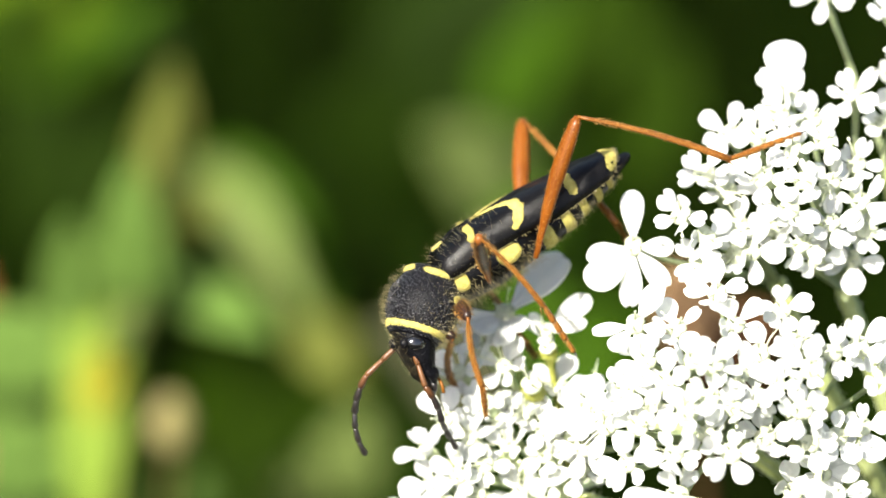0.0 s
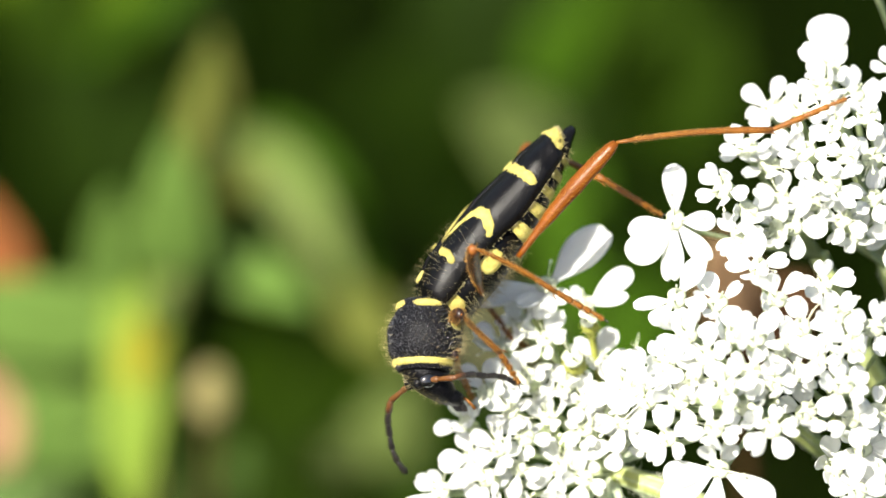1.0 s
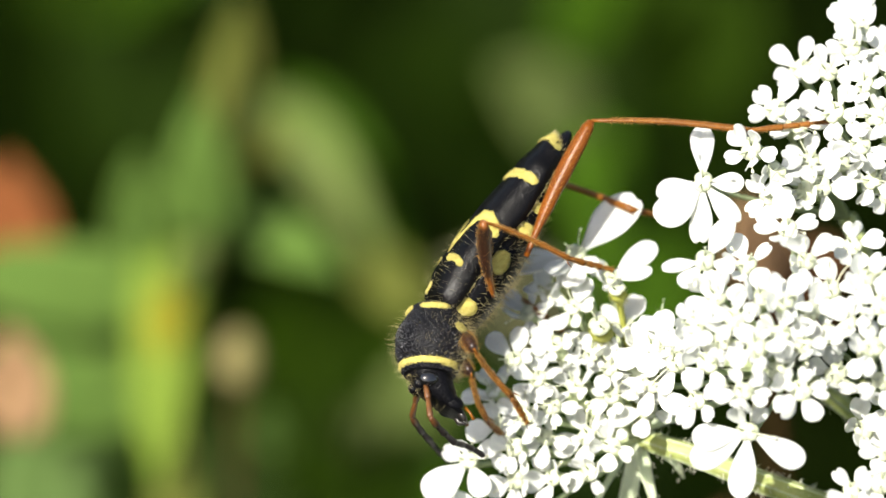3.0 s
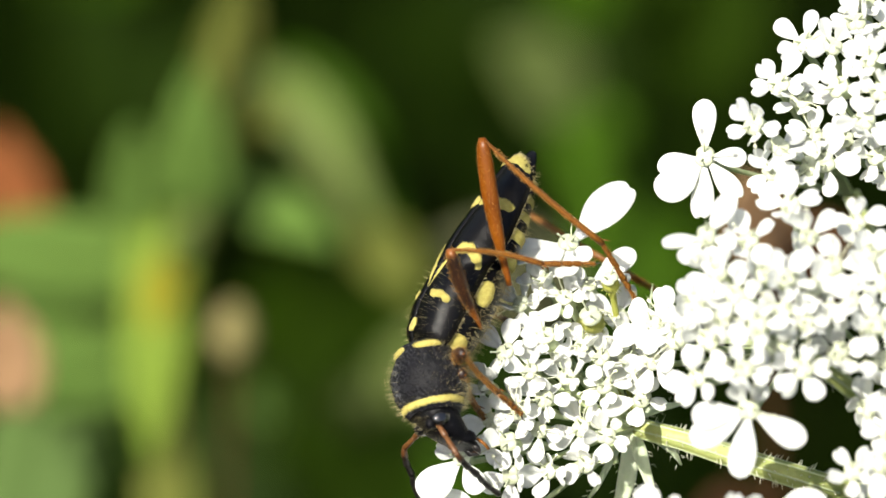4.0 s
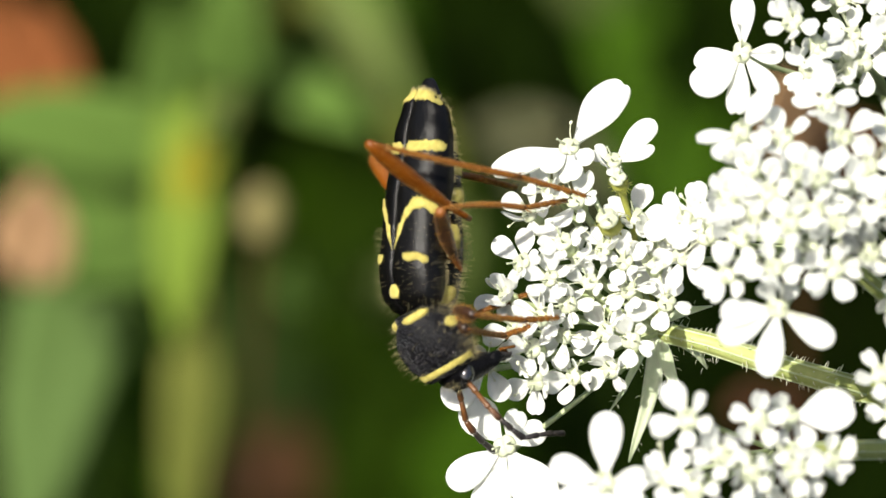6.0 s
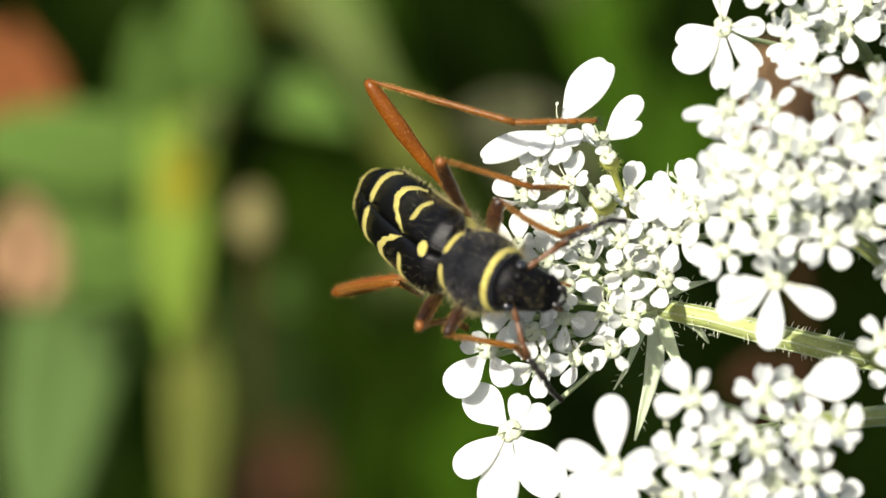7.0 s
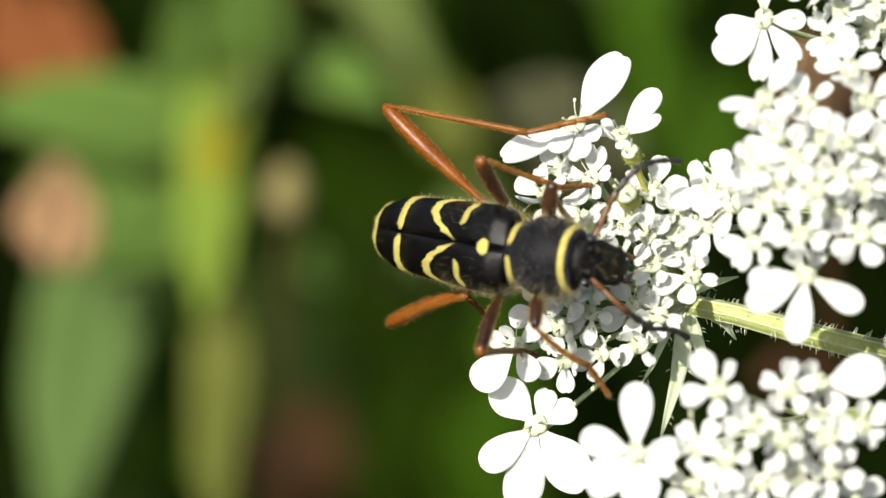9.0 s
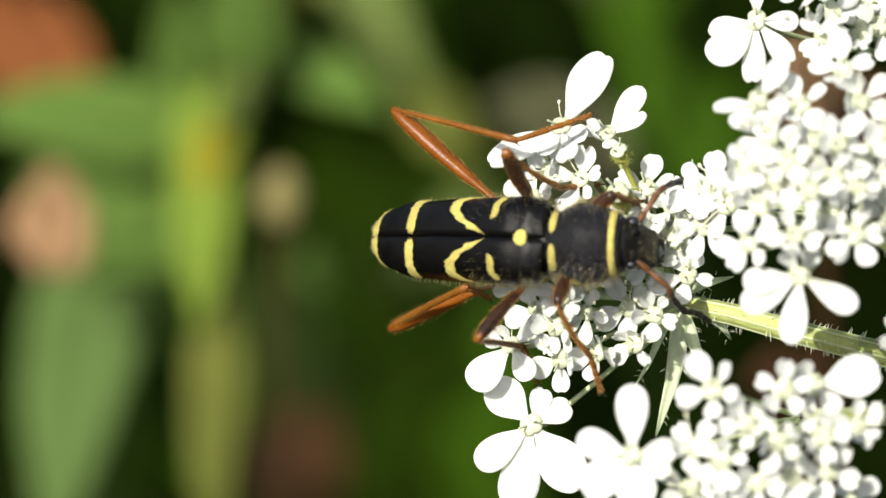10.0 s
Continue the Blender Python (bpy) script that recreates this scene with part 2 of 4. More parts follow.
def floret(cluster, joint, top, normal, petals, size=1.0, rough=0.22, stamens=2, plump=1.0, green=None):
    """One floret of a cluster (all in plan millimetres): stalk from the joint, ovary, disc, petals as (bearing, length)."""
    joint, top = Vector(joint), Vector(top)
    normal = (Vector(normal).normalized() + Vector([frnd.uniform(-1, 1) for _ in range(3)]) * rough).normalized()
    # the drawing's right, laid into the floret's plane, is its bearing zero
    ex = Vector((1, 0, 0.0))
    ex = (ex - normal * ex.dot(normal)).normalized()
    base = Matrix((ex, normal.cross(ex), normal)).transposed().to_4x4()
    base.translation = top * MM
    inv = base.inverted()
    bm = bmesh.new()
    local = inv @ (joint * MM) / MM
    low = Vector((0, 0, -0.95 * size))
    pts = [local.lerp(low, t) + Vector((0, 0, -1)) * 1.3 * t * (1 - t) * local.length / 6 for t in (0, 0.2, 0.4, 0.6, 0.8, 1)]
    tube(bm, pts + [Vector((0, 0, -0.5 * size))], [0.13, 0.12, 0.11, 0.11, 0.12, 0.16, 0.2], 6)
    ball(bm, (0, 0, -0.38 * size), (0.34 * size * plump, 0.3 * size * plump, 0.45 * size), None, 8, 6)
    if green:
        for k in range(60):
            d = Vector([frnd.uniform(-1, 1) for _ in range(3)]).normalized()
            q = Vector((0, 0, -0.38 * size)) + Vector((d.x * 0.34 * plump, d.y * 0.3 * plump, d.z * 0.45)) * size
            tube(bm, [q, q + d * 0.16], (0.018, 0.004), 4)
    ob = part("floret", bm, green or PALE_STALK, cluster, "", base)
    tilt = frnd.uniform(0, 360)
    piece("stylopodium", STYLE_ME, STYLE, ob, "", pose(0, 0, 0, 0, 0, tilt) @ Matrix.Scale(size, 4))
    for bearing, length, *broad in petals:
        big = length > 1.35
        me = frnd.choice(BIG_PETALS if big else SMALL_PETALS)
        m = pose(0, 0, 0, 0, 0, bearing) @ Matrix.Translation((0.22 * MM * size, 0, 0.0)) @ pose(0, 0, 0, frnd.uniform(-14, 14) if big else frnd.uniform(-30, 30), -frnd.uniform(2, 16) if big else frnd.uniform(-48, 12), 0)
        sc = (length - 0.15) / 1.0
        petal = piece("petal", me, PETAL, ob, "", m @ Matrix.Diagonal((sc, sc * (broad[0] if broad else frnd.uniform(0.92, 1.1)), sc, 1)))
    for k in range(stamens):
        piece("stamen", frnd.choice(STAMENS), STAMEN, ob, "", pose(0, 0, 0, 0, 0, frnd.uniform(0, 360)) @ Matrix.Scale(size * frnd.uniform(0.8, 1.15), 4))
    return ob


def five(outward, big, small=1.0, spread=8):
    """The petals of a floret whose largest petal points to the given bearing."""
    out = []
    for k, s in ((0, 1.0), (1, 0.6), (-1, 0.6), (2, 0.0), (-2, 0.0)):
        out.append((outward + 72 * k + frnd.uniform(-spread, spread), small * frnd.uniform(0.88, 1.12) + (big - small) * s))
    return out


def cluster_thing(label, joint):
    """An umbellet's empty thing, which stands at its joint; its florets are placed in the plan's space."""
    ob = new("flower_cluster")
    ob.matrix_basis = PLAN
    return tagged(ob, label, "flower cluster", "flower clusters of the umbel")


def ray_rod(parent, pts, r0, r1, name="ray", mat=None, bristles=0, seed=1):
    """A grooved stalk with fine bristles."""
    bm = bmesh.new()
    n = len(pts)
    rad = [r0 + (r1 - r0) * i / (n - 1) for i in range(n)]
    tube(bm, pts, rad, 10)
    ob = part(name, bm, mat or STALK, parent)
    # ribs run along it
    rib = bmesh.new()
    P = [Vector(p) for p in pts]
    for k in range(6):
        a = 2 * math.pi * k / 6
        line = []
        for i, p in enumerate(P):
            d = (P[min(i + 1, n - 1)] - P[max(i - 1, 0)]).normalized()
            s = d.cross(Vector((0, 0.3, 1))).normalized()
            line.append(p + (s * math.cos(a) + d.cross(s) * math.sin(a)) * rad[i] * 0.97)
        tube(rib, line, [r * 0.12 for r in rad], 5)
    part("rib", rib, PALE_STALK, ob, "pale raised ribs")
    if bristles:
        rnd = random.Random(seed)
        hb = bmesh.new()
        for k in range(bristles):
            f = rnd.uniform(0, n - 1.001)
            i = int(f)
            p = P[i].lerp(P[i + 1], f - i)
            d = (P[i + 1] - P[i]).normalized()
            s = d.cross(Vector((0, 0.3, 1))).normalized()
            a = rnd.uniform(0, 6.283)
            o = s * math.cos(a) + d.cross(s) * math.sin(a)
            r = r0 + (r1 - r0) * f / (n - 1)
            ln = rnd.uniform(0.12, 0.34)
            tube(hb, [p + o * r * 0.9, p + o * (r + ln * 0.5) + d * ln * 0.1, p + o * (r + ln) + d * ln * rnd.uniform(0.1, 0.45)], (0.028, 0.018, 0.005), 4)
        tagged(part("bristles", hb, BRISTLE, ob, "short pale bristles"), kind="stuff")
    return ob


# the cluster on which the beetle feeds: its joint, and its florets
JOINT = spot(1115, 742, -1.2)
PIVOT = spot(1480, 836, -1.0)      # where its ray bends under the beetle's weight
feeding = cluster_thing("white carrot-family flower cluster bent under the beetle", JOINT)
swaying = []        # (floret, share of the sway)


def dome(x, y):
    """The height of the feeding cluster's crown over the drawing."""
    d = math.hypot(x - 1115, y - 742) / UNIT
    return -2.6 + 3.0 * math.sqrt(max(0.05, 1 - (d / 10.5) ** 2))


def facing(p, joint, lean=0.55):
    return ((Vector(p) - Vector(joint)).normalized() * lean + Vector((-0.12, 0.2, 0.75))).normalized()


def add_feeding(x, y, petals, size=1.0, dw=0.0, stamens=2, lean=0.55, plump=1.0, rough=0.0, green=None):
    p = spot(x, y, dome(x, y) + dw)
    ob = floret(feeding, JOINT, p, facing(p, JOINT, lean), petals, size, rough, stamens, plump, green)
    bearing = math.degrees(math.atan2(742 - y, x - 1115)) % 360
    share = (1 - min(1, max(0, (bearing - 160) / 35))) * min(1, max(0, (math.hypot(x - 1115, y - 742) / UNIT - 3) / 4.5))
    if share > 0:
        swaying.append((ob, share))
    return ob


# the florets on the rim, each with its large petals
add_feeding(927, 424, [(48, 3.45, 0.8), (200, 3.3, 0.5), (236, 1.6), (275, 1.7), (318, 1.4)], 1.1, lean=0.3)
pressed = add_feeding(1005, 443, [(42, 2.35, 0.8), (2, 1.8, 0.75), (150, 1.0), (220, 1.1), (285, 1.2)])
add_feeding(847, 954, [(133, 2.4, 1.0), (216, 2.7, 0.85), (255, 3.4, 0.8), (308, 3.3, 0.85), (25, 1.7), (68, 1.5)], 1.2, lean=0.1)
add_feeding(811, 812, [(226, 2.3), (300, 1.7), (165, 1.2), (110, 1.0), (30, 1.4)], lean=0.2)
add_feeding(1124, 692, [(118, 2.4, 1.15), (195, 1.7), (60, 1.1), (350, 1.0), (255, 1.2)], 1.0, 0.3)
for x, y, size in ((1010, 547, 1.2), (1020, 474, 0.9)):
    add_feeding(x, y, [], size, 1.4, 0, plump=1.25, green=OVARY)
# the crown
CROWN = ((868, 547), (934, 592), (1009, 598), (916, 657), (838, 692), (987, 660), (945, 756), (1019, 746), (891, 780), (965, 827), (898, 836), (1101, 572),
         (1096, 620), (899, 500), (964, 618), (1060, 540), (1058, 672), (858, 748), (1048, 622), (950, 700), (862, 632), (1064, 760), (950, 520), (905, 725), (1030, 812))
for x, y in CROWN:
    out = math.degrees(math.atan2(742 - y, x - 1115))
    add_feeding(x, y, five(out + frnd.uniform(-25, 25), frnd.uniform(1.1, 1.5)), frnd.uniform(0.9, 1.1), frnd.uniform(-0.5, 0.5), frnd.choice((1, 2, 2, 3)), 0.55, 1.0, 0.22)


def bracteole(parent, pts, width, seed):
    """A narrow pointed leaflet below the florets, keeled along its middle."""
    rnd = random.Random(seed)
    P = [Vector(p) for p in pts]
    rows = []
    n = len(P)
    for i, p in enumerate(P):
        d = (P[min(i + 1, n - 1)] - P[max(i - 1, 0)]).normalized()
        s = d.cross(Vector((0.1, 0.1, 1))).normalized()
        nn = s.cross(d)
        t = i / (n - 1)
        hw = width * 0.5 * (0.55 + 0.45 * math.sin(math.pi * min(1, t * 1.4))) * (1 - t ** 5 * 0.85)
        rows.append([(p + s * hw * k - nn * (0.12 * width * (1 - abs(k))), nn) for k in (-1, -0.5, 0, 0.5, 1)])
    bm = bmesh.new()
    shell(bm, rows, 0.06)
    ob = part("bracteole", bm, BRACT, parent, "pale green narrow leaflet with bristly edges")
    hb = bmesh.new()
    for k in range(13):
        i = rnd.randrange(n - 1)
        row = rows[i]
        p, nn = row[rnd.choice((0, 4))]
        d = (P[i + 1] - P[i]).normalized()
        o = (p - P[i]).normalized()
        p = p + d * rnd.uniform(0, 0.8)
        tube(hb, [p, p + o * 0.1 + d * 0.06, p + o * 0.16 + d * 0.14], (0.016, 0.011, 0.004), 4)
    tagged(part("bristles", hb, BRISTLE, ob), kind="stuff")
    return ob


for i, (line, width) in enumerate(((((1106, 750), (1107, 790), (1104, 832), (1094, 880), (1078, 935), (1066, 975)), 0.78), (((1116, 752), (1124, 786), (1144, 839), (1156, 885)), 0.62),
                                   (((1128, 742), (1160, 758), (1182, 778), (1200, 806)), 0.62), (((1118, 724), (1150, 706), (1205, 694)), 0.5),
                                   (((1100, 755), (1078, 790), (1052, 850), (1030, 885)), 0.36), (((1120, 600), (1128, 545), (1133, 486)), 0.16))):
    bracteole(feeding, [spot(x, y, -0.9 - 0.2 * k) for k, (x, y) in enumerate(line)], width, 40 + i)

# the other clusters: middle of the crown, its reach, depth, lean of the crown, and the places of the florets
HEART = spot(1830, 900, -16)
OTHERS = (
    (1548, 112, 150, 0.7, (-0.25, 0.5, 0.8), ((1478, 122), (1524, 180), (1547, 245), (1552, 130), (1415, 43), (1466, 49), (1508, 6), (1589, 57), (1645, 99), (1564, 20), (1532, 72), (1598, 134), (1654, 167), (1573, 272),
                                               (1662, 218), (1638, -28), (1600, 205), (1640, 270), (1490, 215), (1700, 20))),
    (1345, 225, 120, 0.9, (-0.5, 0.1, 0.9), ((1328, 188), (1358, 272), (1372, 228), (1432, 208), (1455, 255), (1370, 116), (1410, 145), (1425, 262))),
    (1340, 530, 190, 5.8, (-0.15, 0.1, 1.0), ((1318, 396), (1392, 330), (1425, 388), (1345, 455), (1296, 492), (1385, 462), (1432, 478), (1225, 505), (1248, 572), (1312, 622), (1378, 520), (1372, 588), (1228, 640), (1275, 530),
                                               (1335, 545), (1420, 540), (1262, 452), (1415, 622), (1150, 545), (1470, 440), (1190, 570))),
    (1560, 510, 140, 5.6, (0.1, 0.2, 1.0), ((1510, 362), (1532, 422), (1462, 520), (1478, 592), (1500, 500), (1560, 470), (1600, 440), (1650, 430), (1610, 592), (1655, 575), (1560, 605), (1580, 655), (1545, 545), (1690, 480))),
    (1690, -150, 105, -1.5, (-0.1, 0.6, 0.8), ((1710, -175), (1742, -115), (1722, -60), (1790, -70), (1770, -170))),
    (1270, 1000, 190, 7.0, (-0.1, -0.1, 1.0), ((1168, 897), (1292, 896), (1229, 959), (1284, 989), (1363, 978), (1135, 1000), (1185, 1022), (1305, 1050), (1250, 1062), (1374, 1040), (1210, 1112), (1330, 1112), (1128, 1072), (1412, 1096), (1425, 960))),
    (1570, 780, 110, 4.5, (0.0, 0.0, 1.0), ((1528, 692), (1560, 790), (1570, 735), (1506, 805), (1610, 700), (1625, 800), (1590, 860), (1530, 872), (1660, 740))),
)
# the florets with large petals, cluster by cluster
SPECIAL = {
    0: ((1522, -31, [(92, 2.2, 1.35), (140, 1.5), (30, 1.3), (220, 1.1), (300, 1.1)]),),
    1: ((1240, 246, [(89, 2.25, 0.8), (197, 1.95, 1.1), (226, 2.45, 1.15), (266, 2.6, 0.6), (306, 2.4, 0.6), (354, 1.7, 0.85)]),),
    2: ((1243, 388, [(188, 1.7, 0.5), (228, 1.4), (285, 1.6), (340, 1.3), (52, 1.9, 0.75)]), (1150, 608, [(100, 1.4), (190, 1.2), (250, 1.3), (310, 1.5), (30, 1.2)]), (1178, 538, [(100, 1.4), (170, 1.4), (240, 1.1), (310, 1.2), (30, 1.2)]),
        (1320, 695, [(190, 2.2), (212, 2.6, 0.8), (264, 2.7, 0.7), (328, 2.7, 0.72), (60, 1.2), (120, 1.3)])),
    4: ((1590, -212, [(262, 1.5, 0.8), (190, 1.4, 0.6), (330, 1.3), (60, 1.3), (120, 1.3)]),),
    5: ((1026, 1014, [(88, 2.7, 0.85), (162, 2.2, 0.95), (218, 2.4), (5, 1.9, 0.9), (335, 1.7), (280, 2.2)]), (1346, 888, [(10, 2.6, 0.95), (120, 1.2), (190, 1.2), (255, 1.2), (310, 1.4)])),
}
CLUSTERS = [feeding]
for k, (cx, cy, reach, depth, lean, places) in enumerate(OTHERS):
    lean = Vector(lean).normalized()
    mid = spot(cx, cy, depth)
    joint = mid - lean * 6.5 + (HEART - mid).normalized() * 2
    thing = cluster_thing("dense white carrot-family flower cluster on a ribbed green ray", joint)
    CLUSTERS.append(thing)
    for x, y, petals in SPECIAL.get(k, ()):
        w = depth + (0.6 if k in (1, 2) else 0) - (4.6 if k == 2 and x < 1240 and y > 500 else 0)
        p = spot(x, y, w)
        floret(thing, joint, p, facing(p, joint, 0.25), petals, 1.1, 0.0)
    for x, y in places:
        r = min(1, math.hypot(x - cx, y - cy) / reach)
        w = depth + 2.2 * (1 - r * r) + frnd.uniform(-0.7, 0.7) - ((x - cx) * lean.x - (y - cy) * lean.y) / UNIT * 0.25 - (4 if k == 2 and x < 1200 else 0)
        p = spot(x, y, w)
        out = math.degrees(math.atan2(cy - y, x - cx))
        big = frnd.uniform(1.1, 1.35) if r < 0.75 else frnd.uniform(1.15, 1.6)
        floret(thing, joint, p, facing(p, joint, 0.5) + lean * 0.4, five(out + frnd.uniform(-30, 30), big, 1.08), frnd.uniform(0.95, 1.15), 0.22, frnd.choice((0, 1, 1, 2)))
    ray_rod(thing, bow(joint, HEART, lean * 1.5, 9), 0.36, 0.5, bristles=90, seed=60 + k)
ray_rod(feeding, [JOINT, spot(1200, 760, -0.7), spot(1300, 789, -0.6), spot(1400, 815, -0.8), PIVOT], 0.40, 0.50, bristles=190, seed=3)

# the main stem, from the ground up to where the rays part
stem = tagged(new("wild_carrot"), "tall ribbed green stem that carries the umbel", "wildflower")
stem.matrix_basis = Matrix.Translation((to_world(HEART).x, to_world(HEART).y, 0))
top = to_world(HEART)
ray_rod(stem, [(0, 0, -5), (-6, 8, 120), (-10, 10, 260), (-8, 6, 400), (-3, 2, top.z * 1000 - 30), (0, 0, top.z * 1000)], 3.0, 1.6, "stem", STALK, 300, 9)
inner = [stem.matrix_basis.inverted() @ to_world(p) / MM for p in (spot(1470, 833, -0.8), spot(1550, 852, -4), spot(1680, 875, -9), HEART)]
ray_rod(stem, inner, 0.50, 0.54, bristles=60, seed=4)


# ---- the beetle: x forward, y to its left, z up, in millimetres from the root of the wing cases ----
def smooth(t):
    t = min(1, max(0, t))
    return t * t * (3 - 2 * t)


def track(s, pairs):
    """A smooth value along pairs of (place, value)."""
    for (a, p), (b, q) in zip(pairs, pairs[1:]):
        if s <= b:
            return p + (q - p) * smooth((s - a) / (b - a)) if s > a else p
    return pairs[-1][1]


def loft(bm, stations, n=28, power=0.9):
    """A closed body through stations (x, half width, top, bottom)."""
    rings = []
    for x, hw, zt, zb in stations:
        ring = []
        for k in range(n):
            a = 2 * math.pi * k / n
            c, s = math.cos(a), math.sin(a)
            y = hw * math.copysign(abs(s) ** power, s)
            zc, hz = (zt + zb) / 2, (zt - zb) / 2
            ring.append(bm.verts.new(Vector((x, y, zc + hz * math.copysign(abs(c) ** power, c))) * MM))
        rings.append(ring)
    for a, b in zip(rings, rings[1:]):
        for k in range(n):
            bm.faces.new((a[k], b[k], b[(k + 1) % n], a[(k + 1) % n]))
    bm.faces.new(rings[0])
    bm.faces.new(rings[-1][::-1])
    bmesh.ops.recalc_face_normals(bm, faces=bm.faces)
    return bm


LONG = 9.2


def wing(s, a, side):
    """A point of a wing case: s from root to tip, a from the seam to the outer edge."""
    hw = track(s, ((0, 1.35), (0.05, 1.66), (0.13, 1.78), (0.5, 1.68), (0.8, 1.56), (0.93, 1.27), (1, 0.80)))
    top = track(s, ((0, 0.75), (0.08, 1.28), (0.2, 1.5), (0.5, 1.45), (0.8, 1.15), (0.94, 0.92), (1, 0.68)))
    low = track(s, ((0, 0.1), (0.1, 0.02), (0.25, 0.05), (0.42, 0.0), (0.6, -0.22), (0.9, -0.12), (1, -0.08)))
    th = a * math.pi / 2
    y = hw * math.sin(th) ** 0.8 if a > 0 else 0
    z = low + (top - low) * max(0, math.cos(th)) ** 0.62
    x = -LONG * s + (0.45 * (a ** 3) * s ** 6) - 0.25 * math.sin(th) * (1 - s) ** 6
    z -= 0.05 * math.exp(-(a / 0.05) ** 2)
    return Vector((x, side * (y + 0.012), z))


def wing_normal(s, a, side):
    e = 0.01
    s0, a0 = min(max(s, e), 1 - e), min(max(a, e), 1 - e)
    n = (wing(s0 + e, a0, side) - wing(s0 - e, a0, side)).cross(wing(s0, a0 + e, side) - wing(s0, a0 - e, side)) * -side
    n.normalize()
    if n.z < 0 and a < 0.8:
        n = -n
    return n


def fuzzy(bm, rows, seed, lean):
    """Short hairs on a patch, longest along its edge."""
    rnd = random.Random(seed + 900)
    spots = []
    for i, row in enumerate(rows):
        for j, (p, nn) in enumerate(row):
            edge = i in (0, len(rows) - 1) or j in (0, len(row) - 1)
            a, b = rows[min(i + 1, len(rows) - 1)][j][0] - p, row[min(j + 1, len(row) - 1)][0] - p
            for k in range(7 if edge else 4):
                q = p + a * rnd.uniform(-0.5, 0.9) + b * rnd.uniform(-0.35, 0.8)
                spots.append((q, (nn * 0.6 + lean).normalized()))
    return fur(spots, 0.06, seed, 0.008, (0, 0, 0), bm)


def wing_patch(middle, half, a0, a1, side, na=14, ns=4, seed=0):
    """A band of short yellow hair on a wing case: its middle and half width along the case as functions of a."""
    rnd = random.Random(seed)
    rows = []
    for i in range(na):
        a = a0 + (a1 - a0) * i / (na - 1)
        m, h = middle(a), half(a)
        if i in (0, na - 1):
            h *= 0.45
        j0, j1 = rnd.uniform(-0.004, 0.004), rnd.uniform(-0.004, 0.004)
        row = []
        for j in range(ns + 1):
            s = min(0.998, m - h + j0 + (2 * h + j1 - j0) * j / ns)
            nn = wing_normal(s, a, side)
            row.append((wing(s, a, side) + nn * (0.022 if 0 < j < ns and 0 < i < na - 1 else 0.010), nn))
        rows.append(row)
    return fuzzy(shell(bmesh.new(), rows, 0.05), rows, seed, Vector((-0.8, 0, 0)))


def surface_patch(fn, u0, u1, v0, v1, nu=10, nv=4, lift=0.035, seed=0, round_ends=True, power=4):
    """A raised hairy patch on any surface fn(u, v) that gives a point and a normal."""
    rnd = random.Random(seed)
    rows = []
    for i in range(nu):
        u = u0 + (u1 - u0) * i / (nu - 1)
        k = math.sqrt(max(0.12, 1 - abs(2 * i / (nu - 1) - 1) ** power)) if round_ends else 1
        mid, half = (v0 + v1) / 2, (v1 - v0) / 2 * k
        row = []
        j0 = rnd.uniform(-0.06, 0.06) * half
        for j in range(nv + 1):
            p, nn = fn(u, mid - half + j0 + 2 * half * j / nv)
            row.append((p + nn * (lift if 0 < j < nv and 0 < i < nu - 1 else 0.01), nn))
        rows.append(row)
    return fuzzy(shell(bmesh.new(), rows, 0.025), rows, seed, Vector((-0.3, 0, 0)))


FORE_LONG = 3.0


def fore(x, th):
    """The fore body's skin: x along it, th round it from the top (degrees, positive to the beetle's left)."""
    r = track(x, ((0, 1.0), (0.25, 1.2), (1.35, 1.62), (2.0, 1.56), (2.75, 1.26), (3.0, 1.08)))
    a = radians(th)
    p = Vector((x, r * math.sin(a), 0.05 + r * 0.9 * math.cos(a)))
    return p, Vector((0.0, math.sin(a), math.cos(a)))


def flank(stations):
    """Skin of a lofted body, as fn(x, degrees from the top)."""
    def fn(x, th):
        a = radians(th)
        hw, zt, zb = (track(-x, [(-st[0], st[i]) for st in stations]) for i in (1, 2, 3))
        c, s = math.cos(a), math.sin(a)
        return Vector((x, hw * math.copysign(abs(s) ** 0.9, s), (zt + zb) / 2 + (zt - zb) / 2 * math.copysign(abs(c) ** 0.9, c))), Vector((0, s, c)).normalized()
    return fn


def fur(spots, length, seed, thick=0.012, lean=(0, 0, 0), bm=None, stray=0.5):
    """Fine hairs at spots (point, normal)."""
    rnd = random.Random(seed)
    bm = bm or bmesh.new()
    for p, nn in spots:
        d = (nn + Vector(lean) + Vector([rnd.uniform(-stray, stray) for _ in range(3)])).normalized()
        side = d.orthogonal().normalized()
        l = length * rnd.uniform(0.5, 1.25)
        bend = Vector([rnd.uniform(-0.4, 0.4) * stray for _ in range(3)]) * l
        q = p + d * l * 0.55
        tip = bm.verts.new((p + d * l + bend) * MM)
        other = d.cross(side)
        base = [bm.verts.new((p - nn * 0.03 + (side * math.cos(k) + other * math.sin(k)) * thick) * MM) for k in (0, 2.1, 4.2)]
        midv = [bm.verts.new((q + (side * math.cos(k) + other * math.sin(k)) * thick * 0.7) * MM) for k in (0, 2.1, 4.2)]
        for k in range(3):
            bm.faces.new((base[k], base[(k + 1) % 3], midv[(k + 1) % 3], midv[k]))
            bm.faces.new((midv[k], midv[(k + 1) % 3], tip))
    return bm


